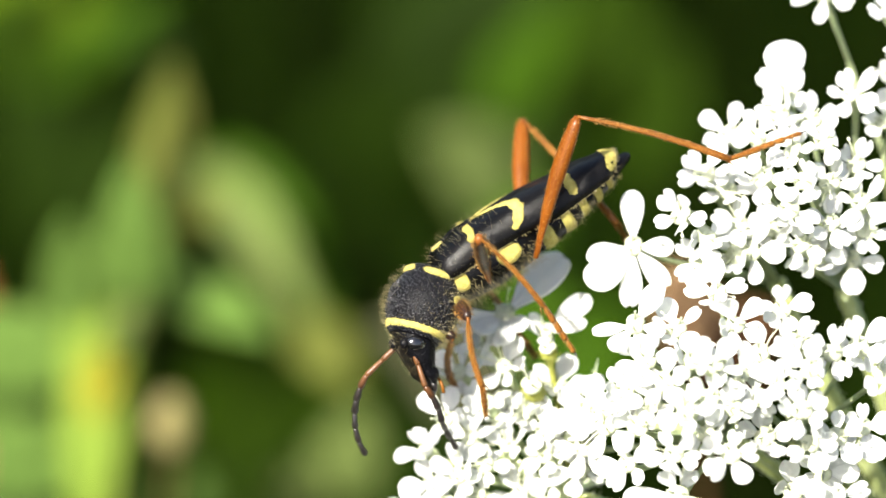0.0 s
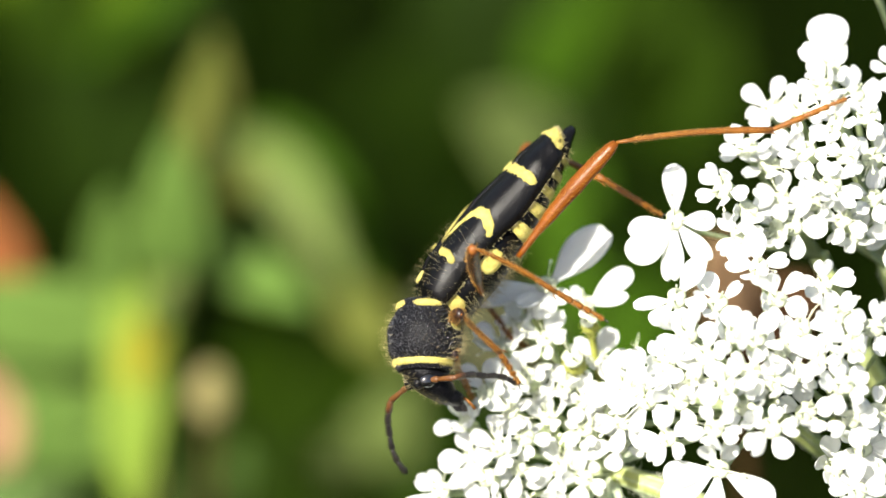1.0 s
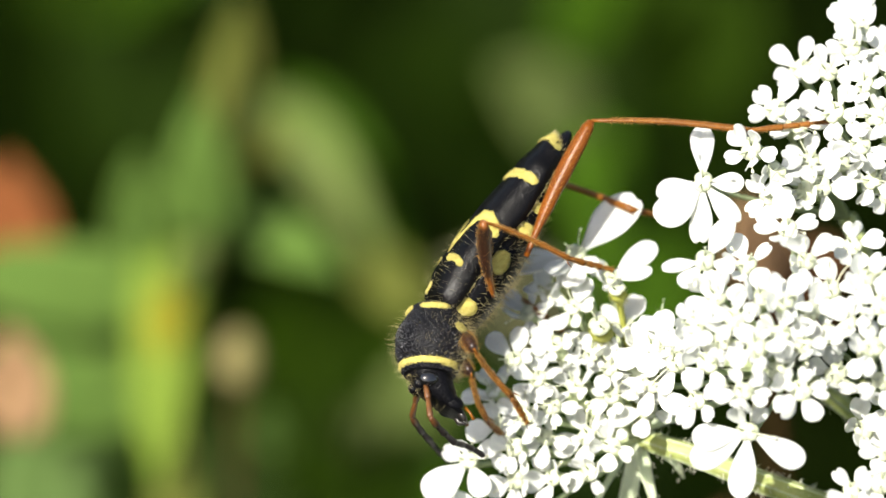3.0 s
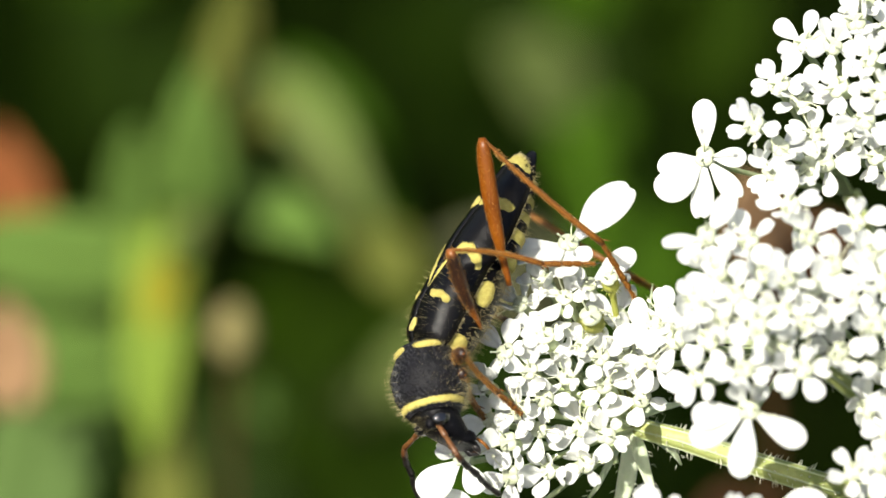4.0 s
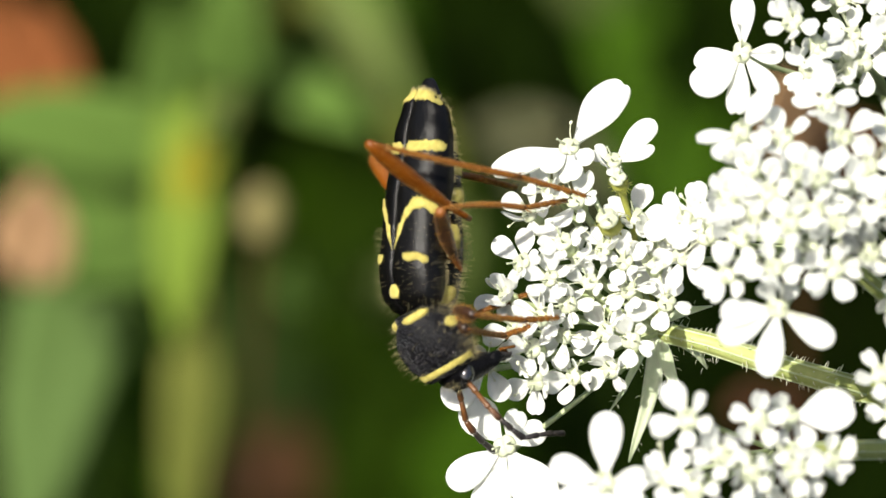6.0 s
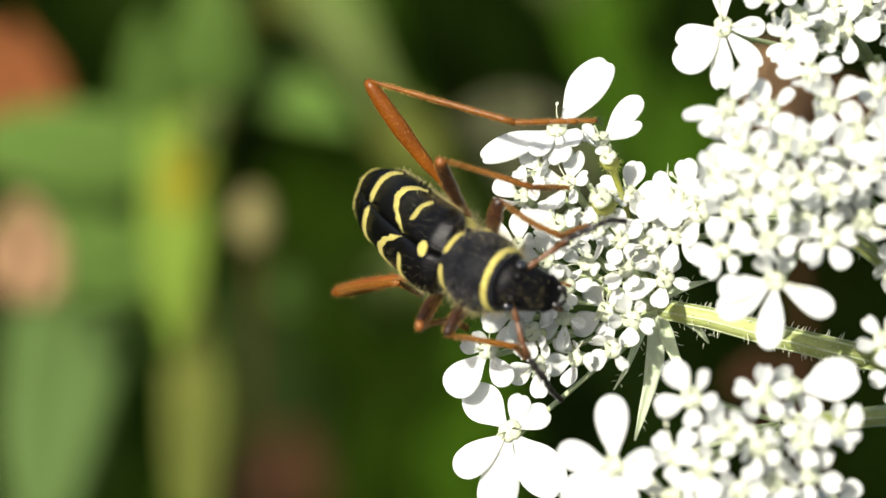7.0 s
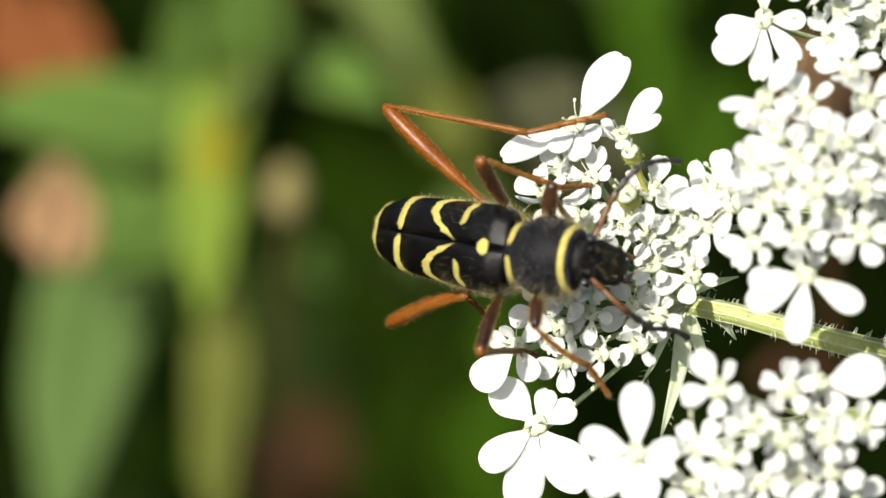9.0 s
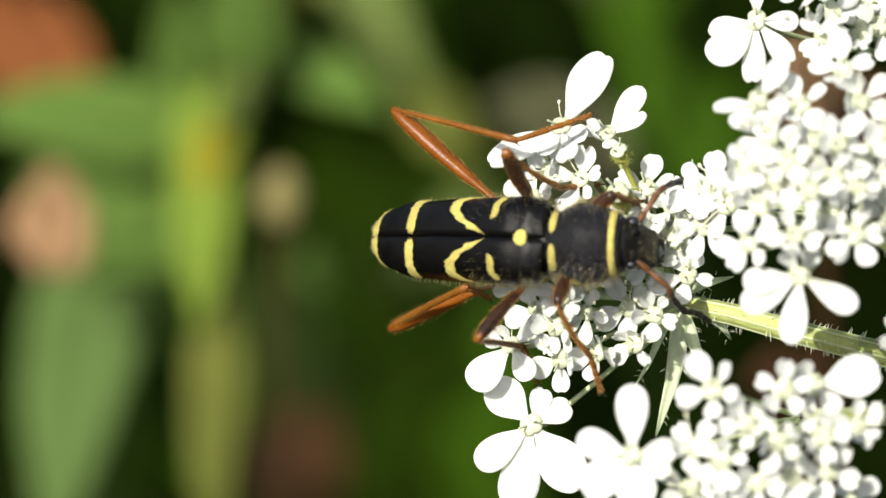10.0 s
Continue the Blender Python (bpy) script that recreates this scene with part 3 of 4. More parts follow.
THORAX = ((0.35, 0.55, 0.5, -0.7), (0.05, 0.85, 0.7, -1.0), (-0.4, 1.35, 0.9, -1.25), (-1.2, 1.6, 0.9, -1.42), (-2.4, 1.66, 0.9, -1.5), (-3.6, 1.55, 0.9, -1.45), (-4.6, 1.4, 0.8, -1.3))
ABDOMEN = ((-4.2, 1.25, 0.5, -1.2), (-4.8, 1.48, 0.5, -1.3), (-6.0, 1.38, 0.5, -1.15), (-7.2, 1.2, 0.45, -0.9), (-8.3, 0.95, 0.4, -0.55), (-9.1, 0.66, 0.4, -0.25), (-9.55, 0.4, 0.32, -0.1), (-9.7, 0.24, 0.24, 0.0))


def build_beetle():
    rnd = random.Random(5)
    b = tagged(new("beetle"), "black longhorn beetle with yellow bands and orange legs", "beetle")
    thorax = part("thorax", loft(bmesh.new(), [(x, h, t, z) for x, h, t, z in THORAX]), CUTICLE, b)
    tf, af = flank(THORAX), flank(ABDOMEN)
    for side in (1, -1):
        part("yellow_patch", surface_patch(tf, -2.65, -3.7, 76 * side, 112 * side, 13, 6, 0.03, 1, True, 2), YELLOW, thorax, "oval patch of yellow hair")
        part("yellow_patch", surface_patch(tf, -0.5, -1.2, 72 * side, 112 * side, 11, 6, 0.03, 2, True, 2.5), YELLOW, thorax, "oval patch of yellow hair")
    spots = []
    for k in range(900):
        x, th = rnd.uniform(-4.4, 0.1), rnd.choice((1, -1)) * rnd.uniform(95, 180)
        spots.append(tf(x, th))
    tagged(part("hairs", fur(spots, 0.45, 6, 0.006), HAIR, thorax, "pale soft hairs below"), kind="stuff")
    abdomen = part("abdomen", loft(bmesh.new(), ABDOMEN), CUTICLE, b)
    for i, (x, h) in enumerate(((-4.95, 0.30), (-6.0, 0.24), (-6.9, 0.2), (-7.65, 0.17), (-8.3, 0.14))):
        for side in (1, -1):
            part("yellow_band", surface_patch(lambda u, v, s=side: af(v, u * s), 72, 172, x - h, x + h, 12, 4, 0.05, 10 + i, True), YELLOW, abdomen, "band of yellow hair")
        ring = bmesh.new()
        rows = [[(af(x + 0.5 + 0.05 * j, th)[0] + af(x + 0.5, th)[1] * (0.03 if j else 0.0), af(x + 0.5, th)[1]) for j in (0, 1, 2)] for th in range(60, 301, 12)]
        part("segment_edge", shell(ring, rows, 0.05), CUTICLE, abdomen)
    spots = [af(rnd.uniform(-9, -4.5), rnd.choice((1, -1)) * rnd.uniform(80, 180)) for k in range(420)]
    tagged(part("hairs", fur(spots, 0.28, 7, 0.006), HAIR, abdomen), kind="stuff")
    for side in (1, -1):
        rows = []
        for i in range(41):
            s = i / 40
            rows.append([(wing(s, a / 16, side), wing_normal(s, a / 16, side)) for a in range(17)])
        case = part("wing_case", shell(bmesh.new(), rows, 0.09), CUTICLE, b, "shiny black finely pitted wing case")
        bands = (
            (lambda a: 0.974, lambda a: 0.024, 0.0, 0.93),
            (lambda a: 0.735 + 0.012 * a, lambda a: 0.024 - 0.003 * a, 0.03, 0.92),
            (lambda a: track(a, ((0, 0.29), (0.1, 0.37), (0.22, 0.44), (0.4, 0.483), (0.6, 0.488), (0.8, 0.465), (0.95, 0.43))), lambda a: 0.027 if a < 0.6 else 0.027 - 0.012 * (a - 0.6), 0.03, 0.94),
            (lambda a: 0.248 - 0.012 * (a - 0.3) / 0.4 + 0.004 * math.sin(16 * a), lambda a: 0.016, 0.22, 0.74),
        )
        for i, (mid, half, a0, a1) in enumerate(bands):
            part("yellow_band", wing_patch(mid, half, a0, a1, side, 20, 5, 20 + i), YELLOW, case, "band of short yellow hair")
        spots = []
        for k in range(230):
            s, a = rnd.uniform(0.0, 0.40), 1 - 0.9 * rnd.random() ** 1.8
            spots.append((wing(s, a, side), wing_normal(s, a, side)))
        tagged(part("hairs", fur(spots, 0.38, 30 + side, 0.0026, (0.1, 0, 0), None, 0.2), HAIR, case), kind="stuff")
        spots = [(wing(s, 1, side), Vector((0, side, -0.3))) for s in (rnd.uniform(0.1, 0.98) for k in range(120))]
        spots += [(wing(0.995, a, side), Vector((-1, 0, -0.1))) for a in (rnd.uniform(0, 1) for k in range(50))]
        tagged(part("hairs", fur(spots, 0.22, 33 + side), HAIR, case), kind="stuff")
    tri = [[(wing(s, min(1, abs(k) * w), 1 if k >= 0 else -1) + Vector((0, 0, 0.05 if abs(k) < 1 else 0.02)), Vector((0, 0, 1))) for k in (-1, -0.5, 0, 0.5, 1)] for s, w in ((0.070, 0.05), (0.082, 0.075), (0.097, 0.08), (0.115, 0.06), (0.130, 0.02))]
    part("scutellum", shell(bmesh.new(), tri, 0.08), YELLOW, b, "small yellow-haired triangle between the wing cases")

    # the fore body and the head turn on the rest
    rows_x = (0.0, 0.1, 0.3, 0.6, 0.95, 1.35, 1.75, 2.1, 2.45, 2.75, 2.92, 3.0)
    bm = bmesh.new()
    rings = [[bm.verts.new(fore(x, k * 10)[0] * MM) for k in range(36)] for x in rows_x]
    for r0, r1 in zip(rings, rings[1:]):
        for k in range(36):
            bm.faces.new((r0[k], r0[(k + 1) % 36], r1[(k + 1) % 36], r1[k]))
    bm.faces.new(rings[0])
    bm.faces.new(rings[-1])
    bmesh.ops.recalc_face_normals(bm, faces=bm.faces)
    pron = part("pronotum", bm, PRONOTAL, b, "globular black granular fore body")
    part("yellow_band", surface_patch(lambda u, v: fore(v, u), -112, 112, 2.54, 2.81, 30, 4, 0.05, 51, False), YELLOW, pron, "band of yellow hair")
    for side in (1, -1):
        part("yellow_band", surface_patch(lambda u, v: fore(v, u), 12 * side, 74 * side, 0.09, 0.42, 14, 4, 0.06, 52), YELLOW, pron, "band of yellow hair")
        part("yellow_patch", surface_patch(lambda u, v: fore(v, u), 82 * side, 106 * side, 0.9, 1.35, 9, 5, 0.05, 53, True, 2), YELLOW, pron, "small spot of yellow hair")
    spots = [fore(rnd.uniform(0.05, 2.95), rnd.choice((1, -1)) * 180 * rnd.random() ** 0.36) for k in range(2300)]
    tagged(part("hairs", fur(spots, 0.44, 54, 0.0042, (0, 0, 0), None, 0.22), HAIR, pron, "pale upright hairs"), kind="stuff")
    bm = bmesh.new()
    for k in range(3800):
        p, nn = fore(rnd.uniform(0.03, 2.97), rnd.uniform(-125, 125))
        r, side = rnd.uniform(0.022, 0.040), nn.orthogonal().normalized()
        other = nn.cross(side)
        rim, mid = ([bm.verts.new((p + nn * r * h + (side * math.cos(c * 1.0472) + other * math.sin(c * 1.0472)) * r * w) * MM) for c in range(6)] for h, w in ((-0.2, 1.0), (0.5, 0.75)))
        top = bm.verts.new((p + nn * r * 0.85) * MM)
        for c in range(6):
            bm.faces.new((rim[c], rim[(c + 1) % 6], mid[(c + 1) % 6], mid[c]))
            bm.faces.new((mid[c], mid[(c + 1) % 6], top))
    tagged(part("granulation", bm, GRANULE, pron, "fine glossy granules"), kind="stuff")
    bm = bmesh.new()
    loft(bm, [(2.7, 0.9, 0.78, -0.9), (2.95, 1.0, 0.84, -1.05), (3.2, 1.03, 0.78, -1.2), (3.45, 0.97, 0.56, -1.38), (3.7, 0.88, 0.2, -1.55), (3.9, 0.78, -0.25, -1.75), (4.06, 0.7, -0.75, -1.88), (4.14, 0.56, -1.15, -1.9), (4.16, 0.36, -1.4, -1.85)], 26, 0.92)
    for side in (1, -1):
        ball(bm, (3.5, 0.45 * side, 0.34), (0.26, 0.22, 0.24), None, 12, 8)
        ball(bm, (3.85, 0.6 * side, -1.25), (0.3, 0.2, 0.4), None, 10, 7)
    head = part("head", bm, PRONOTAL, b, "black hairy head bent downwards")
    for side in (1, -1):
        part("eye", ball(bmesh.new(), (3.32, 0.86 * side, 0.06), (0.32, 0.25, 0.42), Euler((0, radians(25), 0)).to_matrix().to_4x4(), 16, 12), EYE, head, "glossy black eye")
        part("mandible", tube(bmesh.new(), [(4.0, 0.36 * side, -1.6), (4.25, 0.36 * side, -1.85), (4.3, 0.08 * side, -2.1)], (0.16, 0.13, 0.04), 7), JET, head)
        part("palp", tube(bmesh.new(), [(3.8, 0.4 * side, -1.75), (4.0, 0.55 * side, -2.0), (4.2, 0.5 * side, -2.25)], (0.07, 0.06, 0.08), 6), RUST, head)
    spots = []
    hf = lambda x, th: (Vector((x, 1.0 * math.sin(radians(th)), -0.2 + 0.95 * math.cos(radians(th)) - (x - 3.2) * 0.5)), Vector((0.3, math.sin(radians(th)), math.cos(radians(th)))))
    spots = [hf(rnd.uniform(3.0, 3.7), rnd.choice((0, 180)) + rnd.uniform(-42, 42)) for k in range(170)]
    spots += [(Vector((rnd.uniform(3.6, 4.1), rnd.uniform(-0.6, 0.6), 0)), Vector((0.9, 0, 0.2))) for k in range(80)]
    spots = [(Vector((p.x, p.y, 0.35 - (p.x - 3.6) * 2.6)) if p.z == 0 else p, n) for p, n in spots]
    tagged(part("hairs", fur(spots, 0.2, 55, 0.005, (0, 0, 0), None, 0.3), HAIR, head), kind="stuff")

    limbs = {}
    for key, lens in LENGTHS.items():
        antenna = key[0] == "A"
        fem, tib, tar = lens
        if antenna:
            for i, ln in enumerate(lens):
                bm = bmesh.new()
                n = 3 if i else 2
                r = (0.125, 0.145, 0.13)[i]
                bend = (0.0, 0.10, 0.16)[i]
                for k in range(n):
                    x0, x1 = ln * k / n, ln * (k + 1) / n
                    zf = lambda x: -bend * 4 * (x / ln) * (1 - x / ln) * -1
                    tube(bm, [(x0 - 0.02, 0, zf(x0)), (x0 + 0.08, 0, zf(x0 + 0.08)), ((x0 + x1) / 2, 0, zf((x0 + x1) / 2)), (x1 - 0.08, 0, zf(x1 - 0.08)), (x1 + 0.01, 0, zf(x1))], (r * 0.55, r * 0.8, r * 0.92, r * 1.1, r * 0.7), 8)
                limbs[key, i] = part("antenna", bm, (AMBER, FADING, JET)[i], b, ("rusty lower antenna joints", "antenna joints from rusty to black", "black antenna tip")[i])
            continue
        kind = key[1]
        thick = {"H": 0.37, "M": 0.34, "F": 0.33}[kind]
        bm = bmesh.new()
        prof = ((0, 0.34), (0.15, 0.42), (0.4, 0.8), (0.62, 1.0), (0.82, 0.93), (0.94, 0.74), (1, 0.42))
        pts = [(fem * (i / 18), 0, 0.12 * math.sin(math.pi * i / 18)) for i in range(19)]
        tube(bm, pts, [thick * track(i / 18, prof) for i in range(19)], 12, 0.8)
        limbs[key, 0] = part("femur", bm, ORANGE if kind == "H" else BROWN, b, "clubbed orange thigh" if kind == "H" else "clubbed dark brown thigh")
        hs = [(Vector((fem * t, thick * track(t, prof) * math.cos(a), 0.12 * math.sin(math.pi * t) + 0.8 * thick * track(t, prof) * math.sin(a))), Vector((0.4, math.cos(a), math.sin(a)))) for t, a in ((rnd.uniform(0.08, 0.98), rnd.uniform(0, 6.28)) for k in range(420))]
        tagged(part("hairs", fur(hs, 0.17, 70, 0.007, (0.7, 0, 0)), GOLD, limbs[key, 0]), kind="stuff")
        bm = bmesh.new()
        base = 0.10 if kind == "H" else 0.085
        tube(bm, [(tib * i / 12, 0, 0.16 * math.sin(math.pi * i / 12)) for i in range(13)], [base * (0.75 if i == 0 else 0.95 if i < 3 else 0.95 + 0.055 * i) for i in range(13)], 9, 0.85)
        for s in (1, -1):
            tube(bm, [(tib - 0.05, 0.12 * s, -0.08), (tib + 0.22, 0.2 * s, -0.22)], (0.04, 0.008), 5)
        limbs[key, 1] = part("tibia", bm, RUST, b)
        hs = [(Vector((tib * t, base * math.cos(a), 0.16 * math.sin(math.pi * t) + base * math.sin(a))), Vector((0.5, math.cos(a), math.sin(a)))) for t, a in ((rnd.uniform(0.1, 0.98), rnd.uniform(0, 6.28)) for k in range(900))]
        tagged(part("hairs", fur(hs, 0.15, 71, 0.006, (0.7, 0, 0)), GOLD, limbs[key, 1]), kind="stuff")
        bm = bmesh.new()
        cuts = (0, 0.42, 0.62, 0.76, 1.0) if kind == "H" else (0, 0.34, 0.55, 0.72, 1.0)
        for k in range(4):
            x0, x1 = tar * cuts[k], tar * cuts[k + 1]
            r = 0.12 if k < 3 else 0.085
            tube(bm, [(x0 - 0.02, 0, 0), (x0 + 0.08, 0, 0.02), (x1 - 0.1, 0, 0), (x1, 0, -0.03)], (r * 0.72, r * 0.82, r * 1.12, r * 0.95), 8)
        limbs[key, 2] = part("tarsus", bm, RUST, b, "four-jointed rusty foot")
        hs = [(Vector((tar * t, 0.1 * math.cos(a), 0.1 * math.sin(a))), Vector((0.5, math.cos(a), math.sin(a)))) for t, a in ((rnd.uniform(0.02, 0.97), rnd.uniform(0, 6.28)) for k in range(360))]
        tagged(part("hairs", fur(hs, 0.13, 72, 0.006, (0.7, 0, 0)), GOLD, limbs[key, 2]), kind="stuff")
        for s in (1, -1):
            part("claw", tube(bmesh.new(), [(tar - 0.03, 0.02 * s, 0), (tar + 0.16, 0.14 * s, 0.02), (tar + 0.24, 0.18 * s, -0.12)], (0.035, 0.028, 0.006), 5), JET, limbs[key, 2])
    return b, pron, head, limbs


LENGTHS = {"LH": (6.2, 6.5, 3.3), "RH": (6.2, 6.5, 3.3), "LM": (3.9, 4.1, 2.3), "RM": (3.9, 4.1, 2.3), "LF": (2.9, 3.1, 1.7), "RF": (2.9, 3.1, 1.7), "AL": (1.9, 1.9, 1.9), "AR": (1.9, 1.9, 1.9)}
ROOTS = {"H": (-4.0, 1.62, -1.12), "M": (-1.9, 1.4, -0.95), "F": (0.9, 0.75, -1.0), "A": (3.35, 0.5, 0.15)}
beetle, pronotum, head, limbs = build_beetle()


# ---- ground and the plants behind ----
# Shade below the plants is put into this near-black ground colour.
SHADED_SOIL = material("soil", (0.00593, 0.00907, 0.0007535), (0.001779, 0.00314, 0.0003139), 6, 0.9, 0.6, 8, spread=0, spec=0.03)
# Blades are coloured far darker than grass, as shade between the plants.
SHADED_GRASS = material("grass", (0.009486, 0.02093, 0.001004), (0.004151, 0.009766, 0.0003767), 30, 0.7, 0.1, 5, 0.3, spec=0.03)
LEAF = material("leaf", (0.1087, 0.184, 0.038), (0.08004, 0.142, 0.0266), 60, 0.6, 0.2, 6, 0.25, spread=0.15, spec=0.03)
PALE = material("pale_leaf", (0.1221, 0.1605, 0.04535), (0.08373, 0.1151, 0.0293), 60, 0.6, 0.2, 6, 0.2, spread=0.1, spec=0.03)
VIVID = material("sunlit_leaf", (0.07223, 0.1149, 0.005746), (0.05089, 0.08618, 0.003694), 60, 0.6, 0.2, 6, 0.2, spread=0.04, spec=0.03)
LIME = material("lime_leaf", (0.1485, 0.215, 0.03), (0.1125, 0.17, 0.022), 60, 0.6, 0.2, 6, 0.3, spread=0.1, spec=0.03)
OLIVE = material("olive_stalk", (0.1108, 0.1231, 0.02627), (0.07387, 0.08618, 0.01642), 60, 0.6, 0.2, 6, 0.2, spread=0.1, spec=0.03)
MOSS = material("moss_leaf", (0.03546, 0.0788, 0.004268), (0.02482, 0.05746, 0.002626), 60, 0.6, 0.2, 6, 0.2, spread=0.12, spec=0.03)
# Deep undergrowth shade is put into this leaf colour.
SHADE_LEAF = material("shade_leaf", (0.007709, 0.01707, 0.0006279), (0.004448, 0.01032, 0.0003767), 60, 0.6, 0.2, 6, 0.2, spread=0.15, spec=0.03)
DRY = material("dry_leaf", (0.2791, 0.1026, 0.03694), (0.197, 0.06977, 0.02462), 60, 0.7, 0.3, 6, 0.15, spec=0.03)
PINK = material("faded_leaf", (0.4104, 0.2586, 0.1354), (0.2873, 0.1724, 0.09029), 60, 0.7, 0.3, 6, 0.15, spec=0.03)
BUFF = material("withered_leaf", (0.06977, 0.04104, 0.02216), (0.04104, 0.02462, 0.01313), 60, 0.7, 0.3, 6, 0.1, spec=0.03)
# Partial shade is put into this leaf colour, a step lighter.
HALF_SHADE = material("half_shade_leaf", (0.0132, 0.02835, 0.00104), (0.0092, 0.01995, 0.00072), 60, 0.6, 0.2, 6, 0.2, spread=0.12, spec=0.03)
SAGE = material("dull_leaf", (0.08526, 0.138, 0.04), (0.06525, 0.108, 0.028), 60, 0.6, 0.2, 6, 0.2, spread=0.1, spec=0.03)
GOLDEN = material("yellowing_leaf", (0.24, 0.22, 0.02), (0.17, 0.16, 0.015), 60, 0.6, 0.2, 6, 0.3, spread=0.1, spec=0.03)
TAN = material("dry_head", (0.2052, 0.1847, 0.07798), (0.1231, 0.1067, 0.04104), 200, 0.8, 0.5, 5, spec=0.03)
UMBER = material("dead_leaf", (0.06156, 0.03119, 0.01477), (0.03694, 0.01806, 0.008208), 60, 0.8, 0.3, 6, spec=0.03)
GREY = material("grey_leaf", (0.1026, 0.1026, 0.05335), (0.06977, 0.07387, 0.03447), 60, 0.6, 0.2, 6, 0.2, spec=0.03)

bm = bmesh.new()
N = 60
grid = [[None] * (N + 1) for _ in range(N + 1)]
for i in range(N + 1):
    for j in range(N + 1):
        fx, fy = 2 * i / N - 1, 2 * j / N - 1
        x, y = 250 * math.copysign(abs(fx) ** 4, fx), 250 * math.copysign(abs(fy) ** 4, fy)
        grid[i][j] = bm.verts.new((x, y, 0.02 * noise.noise((x * 2, y * 2, 0)) - 0.01))
for i in range(N):
    for j in range(N):
        bm.faces.new((grid[i][j], grid[i + 1][j], grid[i + 1][j + 1], grid[i][j + 1]))
tagged(part("ground", bm, SHADED_SOIL, None, "soil under the meadow plants, shade put into its near-black colour"), category="ground", kind="structure")

grnd = random.Random(21)
bm = bmesh.new()
for k in range(9500):
    x, y = grnd.gauss(0.1, 0.95), grnd.gauss(0.9, 0.95)
    far = math.hypot(x - 0.1, y - 0.9)
    h, a, l = grnd.uniform(0.06, 0.26), grnd.uniform(0, 6.28), grnd.uniform(0.01, 0.10)
    w = grnd.uniform(0.002, 0.005) * (1 + 0.5 * far)
    sx, sy = math.cos(a + 1.57) * w, math.sin(a + 1.57) * w
    c = [(x, y, -0.01), (x + math.cos(a) * l * 0.35, y + math.sin(a) * l * 0.35, h * 0.6), (x + math.cos(a) * l, y + math.sin(a) * l, h)]
    v = [bm.verts.new((c[0][0] - sx, c[0][1] - sy, c[0][2])), bm.verts.new((c[0][0] + sx, c[0][1] + sy, c[0][2])),
         bm.verts.new((c[1][0] + sx * 0.8, c[1][1] + sy * 0.8, c[1][2])), bm.verts.new((c[1][0] - sx * 0.8, c[1][1] - sy * 0.8, c[1][2])), bm.verts.new(c[2])]
    bm.faces.new(v[:4])
    bm.faces.new((v[3], v[2], v[4]))
tagged(part("grass", bm, SHADED_GRASS, None, "low meadow grass, its green darkened as shade"), category="grass", kind="stuff")


def blade(parent, a, b, width, mat, sag=(0, 0, 0), name="leaf", point=0.9, face=(0, 0.2, 1), fold=0.15):
    """A leaf blade from a to b in plan millimetres, with a raised midrib and wavy edge."""
    P = bow(a, b, sag, 12)
    rows = []
    f = Vector(face)
    for i, p in enumerate(P):
        d = (P[min(i + 1, 11)] - P[max(i - 1, 0)]).normalized()
        s = d.cross(f).normalized()
        nn = s.cross(d).normalized()
        t = i / 11
        hw = width / 2 * (math.sin(math.pi * min(1, (t + 0.03) ** 0.75)) ** 0.8 + 0.03)
        rows.append([(p + s * hw * k * (1 + 0.06 * math.sin(9 * t + k)) + nn * (abs(k) * fold * hw), nn) for k in (-1, -0.66, -0.33, 0, 0.33, 0.66, 1)])
    ob = part(name, shell(bmesh.new(), rows, 0.25), mat, parent)
    rib = bmesh.new()
    tube(rib, [p + Vector((0, 0, 0.05)) for p in P], [0.8 * (1 - 0.8 * i / 11) for i in range(12)], 6)
    part("midrib", rib, mat, ob)
    return ob


def plant(label, stalk, radius, mat, leaves, category="meadow plant"):
    """A plant behind the flower, drawn as a stalk through (x, y, w) with leaves (x0, y0, x1, y1, w, width, material, sag)."""
    P = [spot(*p) for p in stalk]
    foot = to_world(P[-1])
    thing = tagged(new("meadow_plant"), label, category)
    thing.matrix_basis = PLAN
    # the stalk goes on straight down to the ground
    down = PLAN.to_3x3().inverted() @ Vector((0, 0, -1))
    P = P + [P[-1] + down * (foot.z * 500), P[-1] + down * (foot.z * 1000 + 5)]
    line = []
    for a, c in zip(P, P[1:]):
        line += [a.lerp(c, k / 4) for k in range(4)]
    line.append(P[-1])
    part("stalk", tube(bmesh.new(), line, [radius * (0.7 + 0.3 * i / len(line)) for i in range(len(line))], 10), mat, thing)
    for x0, y0, x1, y1, w, width, lm, sag in leaves:
        blade(thing, spot(x0, y0, w), spot(x1, y1, w + 6), width, lm, sag)
    return thing


